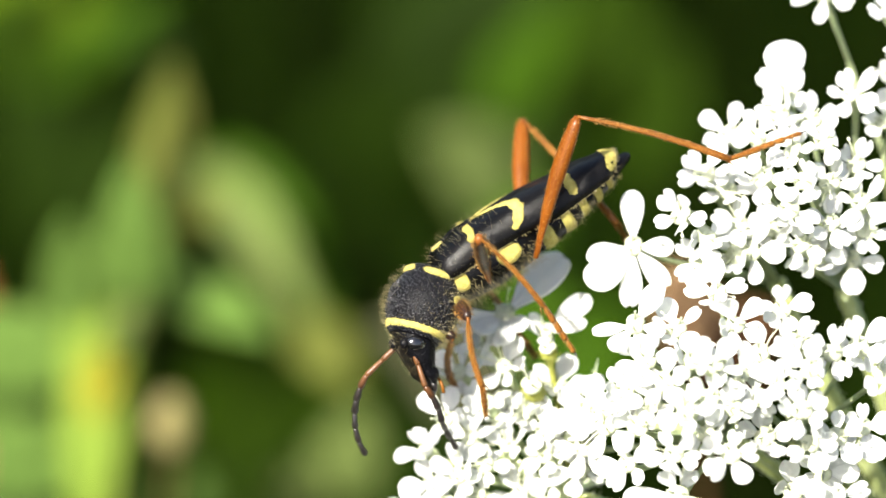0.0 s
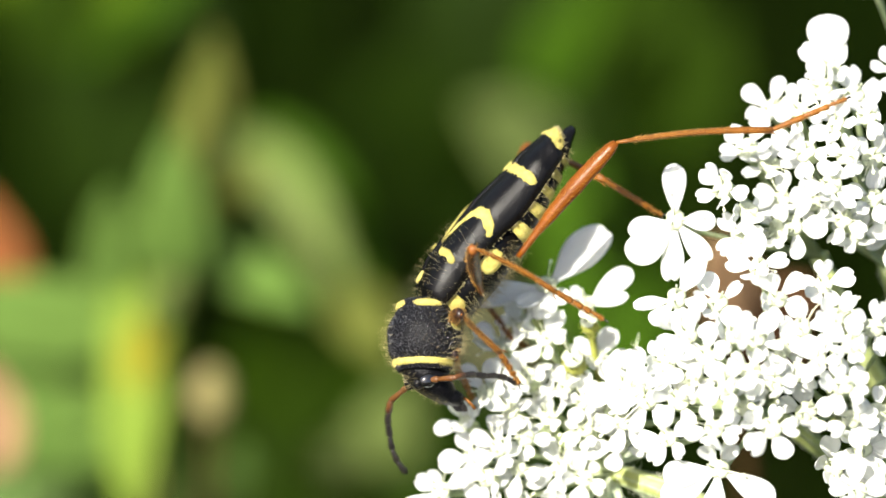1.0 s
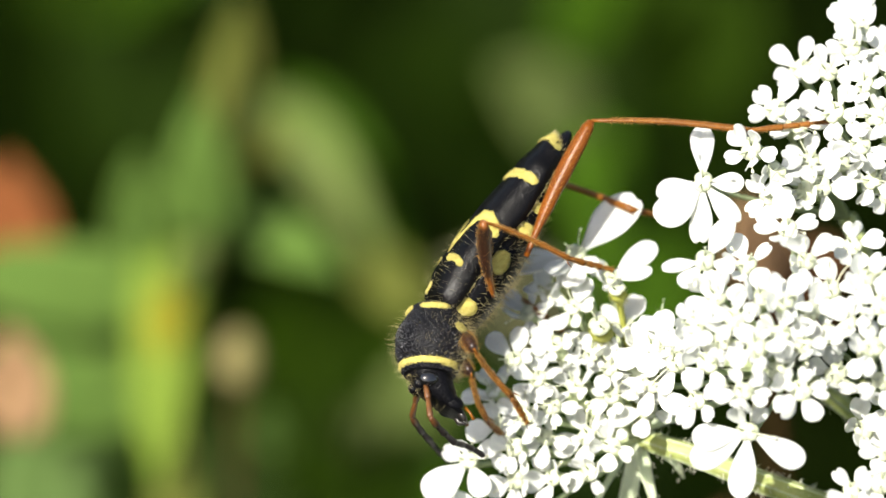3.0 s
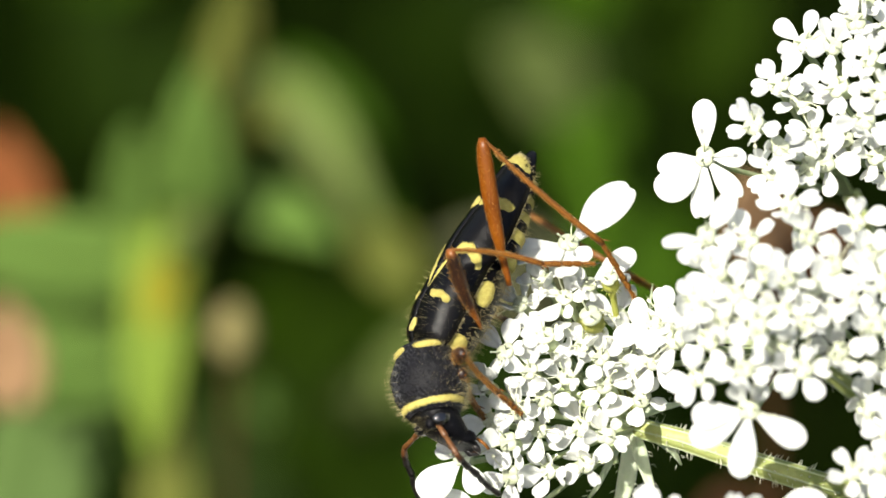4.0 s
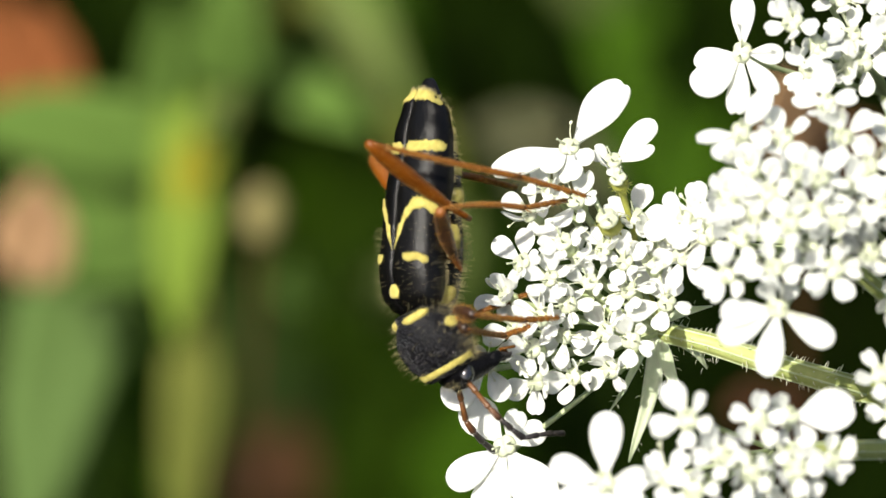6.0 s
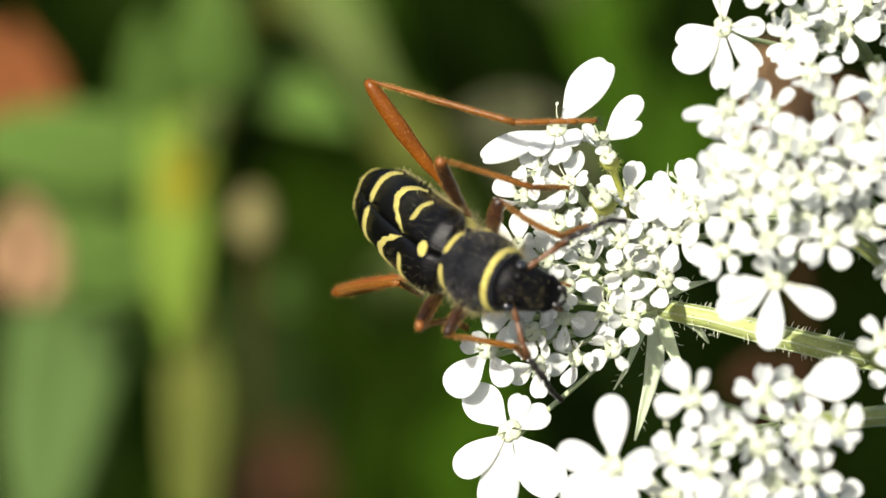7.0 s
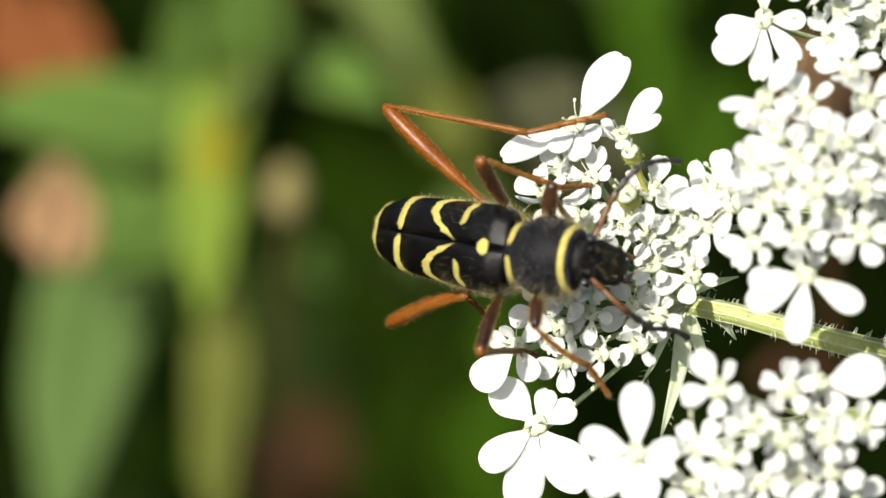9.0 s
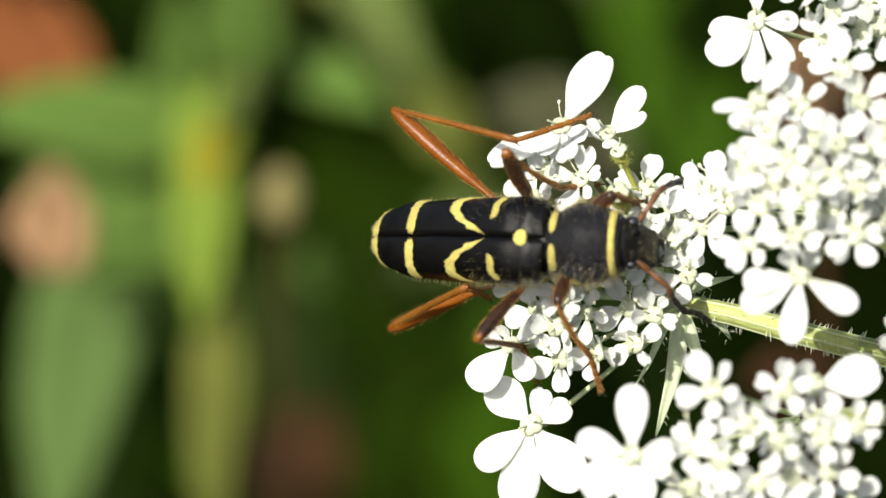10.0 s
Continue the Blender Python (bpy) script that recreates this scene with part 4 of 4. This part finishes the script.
plant("light green leafy plant stem, far out of focus", ((395, 10, -112), (345, 300, -112), (305, 600, -112), (300, 1000, -114), (300, 1250, -118)), 1.1, OLIVE,
      ((280, 320, 258, 800, -110, 4.4, LIME, (0, 0, 0)), (280, 440, 268, 560, -104, 2.6, GOLDEN, (0, 0, 0)), (290, 740, 280, 1180, -112, 3.6, OLIVE, (0, 0, 0)), (95, 590, 10, 1170, -113, 7.4, SAGE, (-0.4, 0, 0)), (70, 800, 5, 1200, -116, 6.0, SAGE, (0, 0, 0)),
       (260, 450, -170, 430, -113, 5.6, LEAF, (0, 0.6, 0)), (255, 520, -60, 540, -116, 5.5, LEAF, (0, 0, 0)), (250, 590, 30, 690, -114, 5.5, LEAF, (0, 0, 0)), (262, 400, 222, 195, -110, 4.2, LEAF, (-0.4, 0, 0)),
       (352, 345, 338, 85, -108, 4.3, LEAF, (-0.3, 0, 0)), (385, 170, 412, -90, -116, 3.8, OLIVE, (0, 0, 0)), (455, 105, 640, 325, -190, 3.8, PALE, (0.4, 0.4, 0)), (490, 80, 700, 430, -200, 5.6, MOSS, (0.6, 0.6, 0)), (520, 190, 660, 400, -180, 2.6, PALE, (0.4, 0.4, 0)), (375, 320, 590, 415, -114, 3.7, LEAF, (0, 0.8, 0)),
       (400, 200, 500, 160, -118, 2.6, OLIVE, (0, 0, 0)), (300, 420, 360, 340, -106, 2.2, PALE, (0, 0, 0)), (640, 380, 740, 500, -150, 4.0, OLIVE, (0, 0, 0)), (160, 790, 250, 1080, -122, 3.6, MOSS, (0, 0, 0))))
plant("broad green leaf on its stem, far out of focus", ((640, 60, -230), (680, 500, -230), (690, 1100, -230)), 1.0, SHADE_LEAF,
      ((700, 1180, 720, 720, -200, 8, HALF_SHADE, (0, 0, 0)), (780, 1150, 790, 760, -195, 8, MOSS, (0, 0, 0)), (560, 830, 600, 500, -225, 12, HALF_SHADE, (0, 0, 0)), (700, 620, 690, 400, -225, 9, HALF_SHADE, (0, 0, 0)), (480, 640, 500, 430, -225, 8, HALF_SHADE, (0, 0, 0)), (600, 1180, 630, 780, -215, 8, HALF_SHADE, (0, 0, 0)), (612, 728, 640, 624, -130, 3.6, PALE, (0, 0, 0)), (458, 735, 478, 630, -130, 3.2, LEAF, (0, 0, 0)), (700, 690, 765, 530, -150, 5.2, PALE, (0, 0, 0)),
       (140, -40, 420, -225, -200, 3.6, MOSS, (0, 0, 0)), (40, -60, 240, -260, -200, 6, HALF_SHADE, (0, 0, 0)), (690, 330, 640, 90, -220, 8, SHADE_LEAF, (3, 0, 0)), (690, 700, 560, 760, -220, 8, SHADE_LEAF, (0, 2, 0)), (700, 120, 820, -80, -225, 9, SHADE_LEAF, (0, 0, 0))))
plant("dull green and grey leaves, far out of focus", ((1130, 100, -200), (1080, 500, -200), (1060, 1100, -205)), 1.0, SHADE_LEAF,
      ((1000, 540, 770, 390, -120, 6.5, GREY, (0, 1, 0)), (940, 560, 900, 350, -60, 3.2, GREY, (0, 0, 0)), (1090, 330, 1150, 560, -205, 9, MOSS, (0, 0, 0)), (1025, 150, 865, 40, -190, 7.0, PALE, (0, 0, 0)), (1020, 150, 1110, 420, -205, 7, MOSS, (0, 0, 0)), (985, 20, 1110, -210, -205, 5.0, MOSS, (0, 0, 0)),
       (1180, 100, 1330, -120, -215, 12, HALF_SHADE, (0, 0, 0)), (1100, -60, 1260, -240, -215, 10, HALF_SHADE, (0, 0, 0))))
plant("orange dry leaves on a stalk, far out of focus", ((0, 250, -150), (0, 620, -130), (0, 1100, -160)), 0.7, UMBER,
      ((-5, 470, -5, 200, -125, 6.2, DRY, (0.3, 0, 0)), (-15, 690, 0, 510, -100, 5.2, PINK, (0.3, 0, 0)), (-60, 380, -110, 160, -130, 5, DRY, (0, 0, 0))))
plant("undergrowth leaves in shade-dark green, far out of focus", ((200, -200, -260), (220, 500, -260), (240, 1300, -270)), 1.2, SHADE_LEAF,
      ((260, -60, -10, -170, -250, 10, VIVID, (0, 4, 0)), (215, 250, 420, -60, -260, 20, SHADE_LEAF, (0, 6, 0)), (230, 900, 480, 1050, -260, 22, SHADE_LEAF, (0, 6, 0)), (230, 1100, 20, 1250, -260, 22, SHADE_LEAF, (0, 6, 0))))
plant("undergrowth leaves in shade-dark green, far out of focus", ((900, -100, -280), (900, 700, -280), (900, 1300, -290)), 1.2, SHADE_LEAF,
      ((900, 700, 700, 900, -270, 24, SHADE_LEAF, (0, 6, 0)), (900, 800, 1100, 1000, -270, 26, SHADE_LEAF, (0, 6, 0)), (900, 150, 1180, -120, -275, 26, SHADE_LEAF, (0, 6, 0))))
# a dry seed head
head_plant = plant("brownish dry seed head on a thin stalk, out of focus", ((405, 520, -99), (402, 700, -101), (395, 1100, -108)), 0.3, UMBER, ())
part("seed_head", ball(bmesh.new(), spot(404, 562, -99), (1.25, 1.9, 1.1), None, 14, 10), TAN, head_plant)
plant("reddish brown dead leaves, far out of focus", ((440, 980, -190), (435, 1100, -195)), 0.8, UMBER, ((385, 1080, 390, 950, -170, 4.2, BUFF, (0, 0, 0)), (438, 1080, 470, 930, -188, 7, UMBER, (0, 0, 0))))
plant("tan dry leaves behind the umbel, out of focus", ((1330, 330, -60), (1360, 600, -70), (1380, 1100, -80)), 0.5, UMBER, ((1350, 430, 1310, 280, -58, 4.0, PINK, (0, 0, 0)), (1390, 500, 1500, 400, -62, 5, UMBER, (0, 1, 0)), (1360, 980, 1230, 880, -70, 5, UMBER, (0, 1, 0))))


# ---- movement ----
BODY_ROWS = [
    (0, pose(0.00216, 0.00000, 0.55356, 31.3, 24.9, -157.9)),
    (0.5, pose(0.00190, -0.00017, 0.55335, 37.9, 28.3, -151.6)),
    (1, pose(0.00029, -0.00135, 0.55167, 38.7, 38.6, -142.1)),
    (1.5, pose(0.00063, -0.00146, 0.55105, 50.3, 24.1, -125.3)),
    (2, pose(0.00040, -0.00177, 0.55024, 52.3, 33.0, -129.7)),
    (2.5, pose(-0.00013, -0.00209, 0.55092, 51.0, 32.4, -134.3)),
    (4, pose(-0.00074, -0.00297, 0.54741, 46.8, 36.2, -123.5)),
    (4.5, pose(-0.00073, -0.00323, 0.54676, 60.7, 31.7, -120.4)),
    (5, pose(-0.00163, -0.00507, 0.54483, 56.7, 47.9, -102.0)),
    (5.5, pose(-0.00280, -0.00498, 0.54454, 34.2, 67.2, -116.1)),
    (7, pose(-0.00048, -0.00510, 0.54786, 60.9, -14.3, -66.7)),
    (7.5, pose(-0.00001, -0.00587, 0.54744, 59.6, -9.9, -61.6)),
    (8, pose(0.00028, -0.00594, 0.54644, 62.7, -4.0, -62.0)),
    (8.5, pose(0.00041, -0.00482, 0.54667, 67.1, -18.1, -56.2)),
    (9, pose(0.00078, -0.00544, 0.54763, 58.8, -23.0, -49.4)),
    (9.5, pose(0.00109, -0.00485, 0.54842, 52.9, -30.3, -38.8)),
    (10, pose(0.00245, -0.00494, 0.54798, 52.3, -21.6, -33.8)),
]
# time; nod, turn and tilt of the fore body; its shift forwards, sideways and up in millimetres; nod, turn and tilt of the head on it
FORE_ROWS = [
    (0, 36, 19, -32, -0.31, 0.41, 0.49, -12, -7, 28),
    (0.5, 35, 12, -41, -0.31, 0.43, 0.47, -14, -8, 28),
    (1, 33, 18, -30, -0.31, 0.38, 0.51, 1, -7, 28),
    (1.5, 37, 5, -43, -0.31, 0.43, 0.47, 6, 0, 10),
    (2, 26, 14, -27, -0.31, 0.38, 0.51, -14, -8, 28),
    (2.5, 21, 14, -22, -0.31, 0.35, 0.53, -7, -8, 28),
    (4, 31, 20, -25, -0.31, 0.32, 0.55, -7, -8, 28),
    (4.5, 28, 19, -30, -0.31, 0.32, 0.55, 0, 4, 12),
    (5, 27, 18, -25, -0.31, 0.32, 0.55, 2, 0, 28),
    (5.5, 35, 20, 5, -0.31, 0.32, 0.55, 26, 12, 26),
    (7, 24, 4, 0, -0.45, 0, -0.05, 0, 0, 0),
    (7.5, 16, 4, 0, -0.45, 0, -0.05, 0, 0, 0),
    (8, 16, 8, -8, -0.45, 0, -0.05, 0, 0, 0),
    (8.5, 20, 4, -8, -0.45, 0, -0.05, 0, 0, 0),
    (9, 24, 4, 0, -0.45, 0, -0.05, 0, 0, 0),
    (9.5, 28, 0, 0, -0.45, 0, -0.05, 0, 0, 0),
    (10, 28, 4, 0, -0.45, 0, -0.05, 0, 0, 0)]
# time, then bearing and rise of the three pieces, in degrees, in the beetle's space
LIMB_ROWS = {}
LIMB_ROWS["LH"] = [
    (0, 164, 42, 174, -48, -167, -14),
    (0.5, 155, 32, 172, -53, 178, -22),
    (1, 168, 0, 176, -47, 173, -28),
    (1.5, 171, 5, 143, -47, 146, -30),
    (2, 176, -1, 156, -46, 158, -33),
    (2.5, 176, -2, 160, -44, 161, -30),
    (4, 164, 43, 26, -77, -51, -60),
    (4.5, 140, 51, 42, -86, -52, -63),
    (5, 147, 59, 137, -84, 26, -76),
    (5.5, -176, 66, 105, -72, -68, -82),
    (7, 119, 50, 9, -45, 46, -61),
    (7.5, 146, 38, 12, -31, 47, -49),
    (8, 152, 36, 20, -27, 64, -61),
    (8.5, 141, 33, 2, -36, 37, -52),
    (9, 140, 33, -1, -29, 35, -45),
    (9.5, 137, 30, -13, -27, 25, -40),
    (10, 141, 21, -11, -4, 37, -44),
]
LIMB_ROWS["LM"] = [
    (0, 97, 36, -137, -75, -108, -85),
    (0.5, 94, 31, -142, -77, -79, -86),
    (1, 109, 33, -139, -76, -172, -81),
    (1.5, 93, 37, -160, -73, -139, -69),
    (2, 108, 37, -143, -72, -130, -57),
    (2.5, 120, 31, -126, -70, -121, -49),
    (4, 140, 53, -173, -68, -175, -60),
    (4.5, 112, 45, -158, -60, -164, -53),
    (5, 137, 32, -139, -70, 165, -63),
    (5.5, 151, 31, 172, -78, -130, -74),
    (7, 65, 49, -2, -80, 169, -65),
    (7.5, 65, 54, 164, -84, 117, -74),
    (8, 79, 55, 149, -86, 145, -72),
    (8.5, 67, 51, -41, -81, 171, -72),
    (9, 65, 55, -52, -81, 134, -73),
    (9.5, 57, 52, -94, -74, 43, -85),
    (10, 72, 58, -97, -77, 77, -77),
]
LIMB_ROWS["LF"] = [
    (0, 88, -6, -31, -68, -67, -47),
    (0.5, 90, -2, -41, -65, -73, -37),
    (1, 97, 13, -85, -57, -45, -66),
    (1.5, 102, -14, -89, -28, -87, -32),
    (2, 75, -6, -63, -51, -41, -44),
    (2.5, 68, -13, -76, -57, -70, -45),
    (4, 89, 16, -80, -56, -80, -65),
    (4.5, 89, -1, -78, -37, -75, -40),
    (5, 96, 10, -84, -60, -77, -50),
    (5.5, 89, 15, -109, -75, -105, -79),
    (7, 63, 24, -57, -74, 146, -56),
    (7.5, 72, 31, -123, -72, 127, -68),
    (8, 85, 34, -128, -76, 127, -58),
    (8.5, 68, 26, -106, -54, 153, -74),
    (9, 60, 28, -137, -51, -159, -49),
    (9.5, 38, 26, -174, -51, 144, -71),
    (10, 28, 18, 177, -70, -115, -73),
]
LIMB_ROWS["RH"] = [
    (0, -134, 43, 101, -55, -95, -25),
    (0.5, -145, 35, 85, -54, -96, -22),
    (1, -137, 11, 93, -20, -116, -71),
    (1.5, -152, 12, 79, -27, -148, -51),
    (2, -138, 13, 94, -26, -131, -45),
    (2.5, -139, 15, 94, -30, -128, -40),
    (4, -140, -6, 76, -55, -105, -45),
    (4.5, -135, 50, 91, -56, -116, -38),
    (5, -132, 4, 86, -31, 65, -64),
    (5.5, -111, -12, 97, -15, -68, -54),
    (7, -151, 11, 22, 4, -161, -46),
    (7.5, -150, 7, 25, 6, -155, -49),
    (8, -153, 10, 30, 8, -142, -54),
    (8.5, -156, 10, 19, 7, -154, -52),
    (9, -159, -2, 16, 8, -162, -52),
    (9.5, -161, -5, 15, 13, -177, -56),
    (10, -162, -6, 15, 21, -176, -68),
]
LIMB_ROWS["RM"] = [
    (0, -94, -12, 87, -38, -96, -33),
    (0.5, -95, -8, 78, -40, -93, -32),
    (1, -97, -11, 74, -31, -97, -39),
    (1.5, -125, -21, 64, -53, -114, -33),
    (2, -115, -6, 76, -31, -101, -37),
    (2.5, -118, 4, 77, -43, -96, -38),
    (4, -120, -13, 82, -12, -107, -41),
    (4.5, -125, 5, 76, -24, -113, -34),
    (5, -62, 47, 83, -4, -94, -43),
    (5.5, -33, -29, 105, -3, 121, -56),
    (7, -25, 34, -179, -45, -162, -44),
    (7.5, -52, 53, -127, -58, -78, -20),
    (8, -39, 28, -170, -72, -166, -55),
    (8.5, -55, 30, -171, -59, 177, -64),
    (9, -58, 30, 169, -59, -177, -58),
    (9.5, -86, 37, 171, -81, -127, -44),
    (10, -98, 42, 161, -78, -112, -52),
]
LIMB_ROWS["RF"] = [
    (0, 86, -34, -73, -30, -89, -38),
    (0.5, 81, -36, -74, -26, -84, -32),
    (1, 84, -24, -79, -29, -77, -37),
    (1.5, 73, -35, -97, -24, -97, -35),
    (2, 77, -26, -78, -28, -74, -44),
    (2.5, 62, -37, -67, -40, -98, -34),
    (4, 95, -11, -79, -37, -85, -45),
    (4.5, 95, -26, -80, -24, -94, -31),
    (5, 93, -9, -70, -37, -91, -45),
    (5.5, 93, -6, -93, -53, 118, -56),
    (7, -53, 32, 55, -84, -151, -44),
    (7.5, -40, 8, 176, -56, -149, -49),
    (8, -24, 8, -159, -54, -136, -54),
    (8.5, -39, 14, -159, -49, -147, -54),
    (9, -51, 25, -84, -69, -86, -51),
    (9.5, -69, 22, -66, -32, -123, -55),
    (10, -63, 45, -92, -55, -95, -39),
]
LIMB_ROWS["AL"] = [
    (0, 30, -73, -77, -66, -88, -52),
    (0.5, 5, -54, -75, -63, -113, -44),
    (1, 116, -18, -129, -41, -120, -50),
    (1.5, 67, -48, -121, -61, -149, -33),
    (2, 57, -38, -88, -60, -95, -58),
    (2.5, 35, -26, -85, -57, -118, -44),
    (4, 52, -33, -84, -55, -88, -54),
    (4.5, 94, -28, -113, -43, -105, -44),
    (5, 68, -42, -115, -67, -125, -61),
    (5.5, 40, -2, 1, -58, 159, -85),
    (7, 79, -35, 51, -20, 156, -63),
    (7.5, 83, -27, 58, -14, -175, -83),
    (8, 83, -33, 37, -8, -160, -75),
    (8.5, 95, -6, 90, -12, 72, -36),
    (9, 81, -10, 71, -20, 58, -71),
    (9.5, 65, -40, 159, -66, 162, -67),
    (10, 75, -25, 105, -66, 103, -66),
]
LIMB_ROWS["AR"] = [
    (0, 0, -11, -35, -39, -38, -69),
    (0.5, -3, -13, -39, -30, -67, -41),
    (1, -51, -1, -43, -35, -37, -59),
    (1.5, -50, 6, -52, -31, -88, -42),
    (2, -65, 0, -68, -37, -84, -42),
    (2.5, -59, -25, -88, -48, -98, -42),
    (4, -62, -4, -69, -40, -60, -51),
    (4.5, -69, 5, -79, -34, -82, -53),
    (5, -72, -22, -91, -45, -101, -58),
    (5.5, -6, -28, 6, -47, -35, -69),
    (7, -62, -25, -88, -52, -131, -52),
    (7.5, -50, -31, -100, -54, -136, -55),
    (8, -47, -24, -114, -60, -80, -58),
    (8.5, -66, -17, -80, -31, -116, -52),
    (9, -46, -41, -84, -70, -80, -87),
    (9.5, -37, -45, -113, -65, -102, -54),
    (10, -46, -42, -104, -63, -144, -83),
]

# time and lean of the topmost florets of the feeding cluster, in degrees
SWAY_ROWS = [(0, -5), (0.5, -5), (1, -5), (1.5, -5), (2, -6), (2.5, -6), (4, -9), (4.5, -9), (5, -6.5), (5.5, -3.5), (7, -2), (7.5, 0), (8, 0), (8.5, 0.5), (9, 1), (9.5, 3), (10, 4)]
# time and how far the foot presses the second floret down
PRESS_ROWS = [(4, 1.0), (4.5, 1.0), (5, 0.3)]
# time and lean of the whole feeding cluster about the bend of its ray
LIFT_ROWS = [(0, -6.5), (2.5, -6.6), (3.8, -2.7), (4, -2.4), (4.5, -1.5), (5, 0.1), (5.5, 0.5), (7, -0.6), (7.5, 0), (8, 0.7), (8.5, 0.7), (9, 1.2), (9.5, 1.7), (10, 0.7)]


def between(rows, t):
    """The values of rows at a time, eased from row to row."""
    if t <= rows[0][0]:
        return rows[0][1:]
    for a, b in zip(rows, rows[1:]):
        if t <= b[0]:
            f = (t - a[0]) / (b[0] - a[0])
            return tuple(p + (q - p) * f for p, q in zip(a[1:], b[1:]))
    return rows[-1][1:]


def aim(bearing, rise):
    b, r = radians(bearing), radians(rise)
    return Vector((math.cos(r) * math.cos(b), math.cos(r) * math.sin(b), math.sin(r)))


def limb_dirs(key, t):
    rows = LIMB_ROWS[key]
    for a, b in zip(rows, rows[1:]):
        if t <= b[0]:
            f = smooth((t - a[0]) / (b[0] - a[0]))
            return [(aim(*a[1 + 2 * i:3 + 2 * i]) * (1 - f) + aim(*b[1 + 2 * i:3 + 2 * i]) * f).normalized() for i in range(3)]


def fore_pose(t):
    nod, turn, tilt, ahead, aside, up = between(FORE_ROWS, t)[:6]
    return Matrix.Translation((ahead * MM, aside * MM, up * MM)) @ Euler((radians(tilt), radians(nod), radians(turn))).to_matrix().to_4x4()


def head_pose(t):
    nod, turn, tilt = between(FORE_ROWS, t)[6:]
    neck = Matrix.Translation((2.7 * MM, 0, -0.1 * MM))
    return fore_pose(t) @ neck @ Euler((radians(tilt), radians(nod), radians(turn))).to_matrix().to_4x4() @ neck.inverted()


def motions():
    rows = list(BODY_ROWS)
    for t0, t1 in ((2.5, 4), (5.5, 7)):
        a, b = (m for t, m in BODY_ROWS if t in (t0, t1))
        rows.append(((t0 + t1) / 2, a.lerp(b, 0.5)))
    walk(beetle, sorted(rows, key=lambda r: r[0]))
    times = [i / 8 for i in range(81)]
    walk(pronotum, [(t, fore_pose(t)) for t in times])
    walk(head, [(t, head_pose(t)) for t in times])
    for key, lens in LENGTHS.items():
        tables = [[], [], []]
        for t in times:
            antenna = key[0] == "A"
            root = Vector(ROOTS["A" if antenna else key[1]])
            if key[1 if antenna else 0] == "R":
                root.y = -root.y
            if antenna or key[1] == "F":
                root = (head_pose(t) if antenna else fore_pose(t)) @ (root * MM) / MM
            for i, (d, ln) in enumerate(zip(limb_dirs(key, t), lens)):
                up = Vector((0, 0, 1)) if not antenna else Vector((0, 0.3, 1))
                z = up - d * up.dot(d)
                if z.length < 0.2:
                    z = Vector((-1, 0, 0)) - d * -d.x
                z.normalize()
                m = Matrix((d, z.cross(d), z)).transposed().to_4x4()
                m.translation = root * MM
                tables[i].append((t, m))
                root = root + d * ln
        for i in range(3):
            walk(limbs[key, i], tables[i])
    bend = Matrix.Translation(PIVOT * MM)
    walk(feeding, [(t, PLAN @ bend @ pose(0, 0, 0, 0, 0, lean) @ bend.inverted()) for t, lean in LIFT_ROWS])
    for ob, share in swaying:
        rest = ob.matrix_basis.copy()
        pivot = Matrix.Translation(spot(970, 770, 0) * MM)
        press = dict(PRESS_ROWS) if ob == pressed else {}
        walk(ob, [(t, Matrix.Translation(Vector((-0.8, -1.0, 0)) * MM * press.get(t, 0)) @ pivot @ pose(0, 0, 0, 0, 0, lean * share) @ pivot.inverted() @ rest) for t, lean in SWAY_ROWS])


motions()
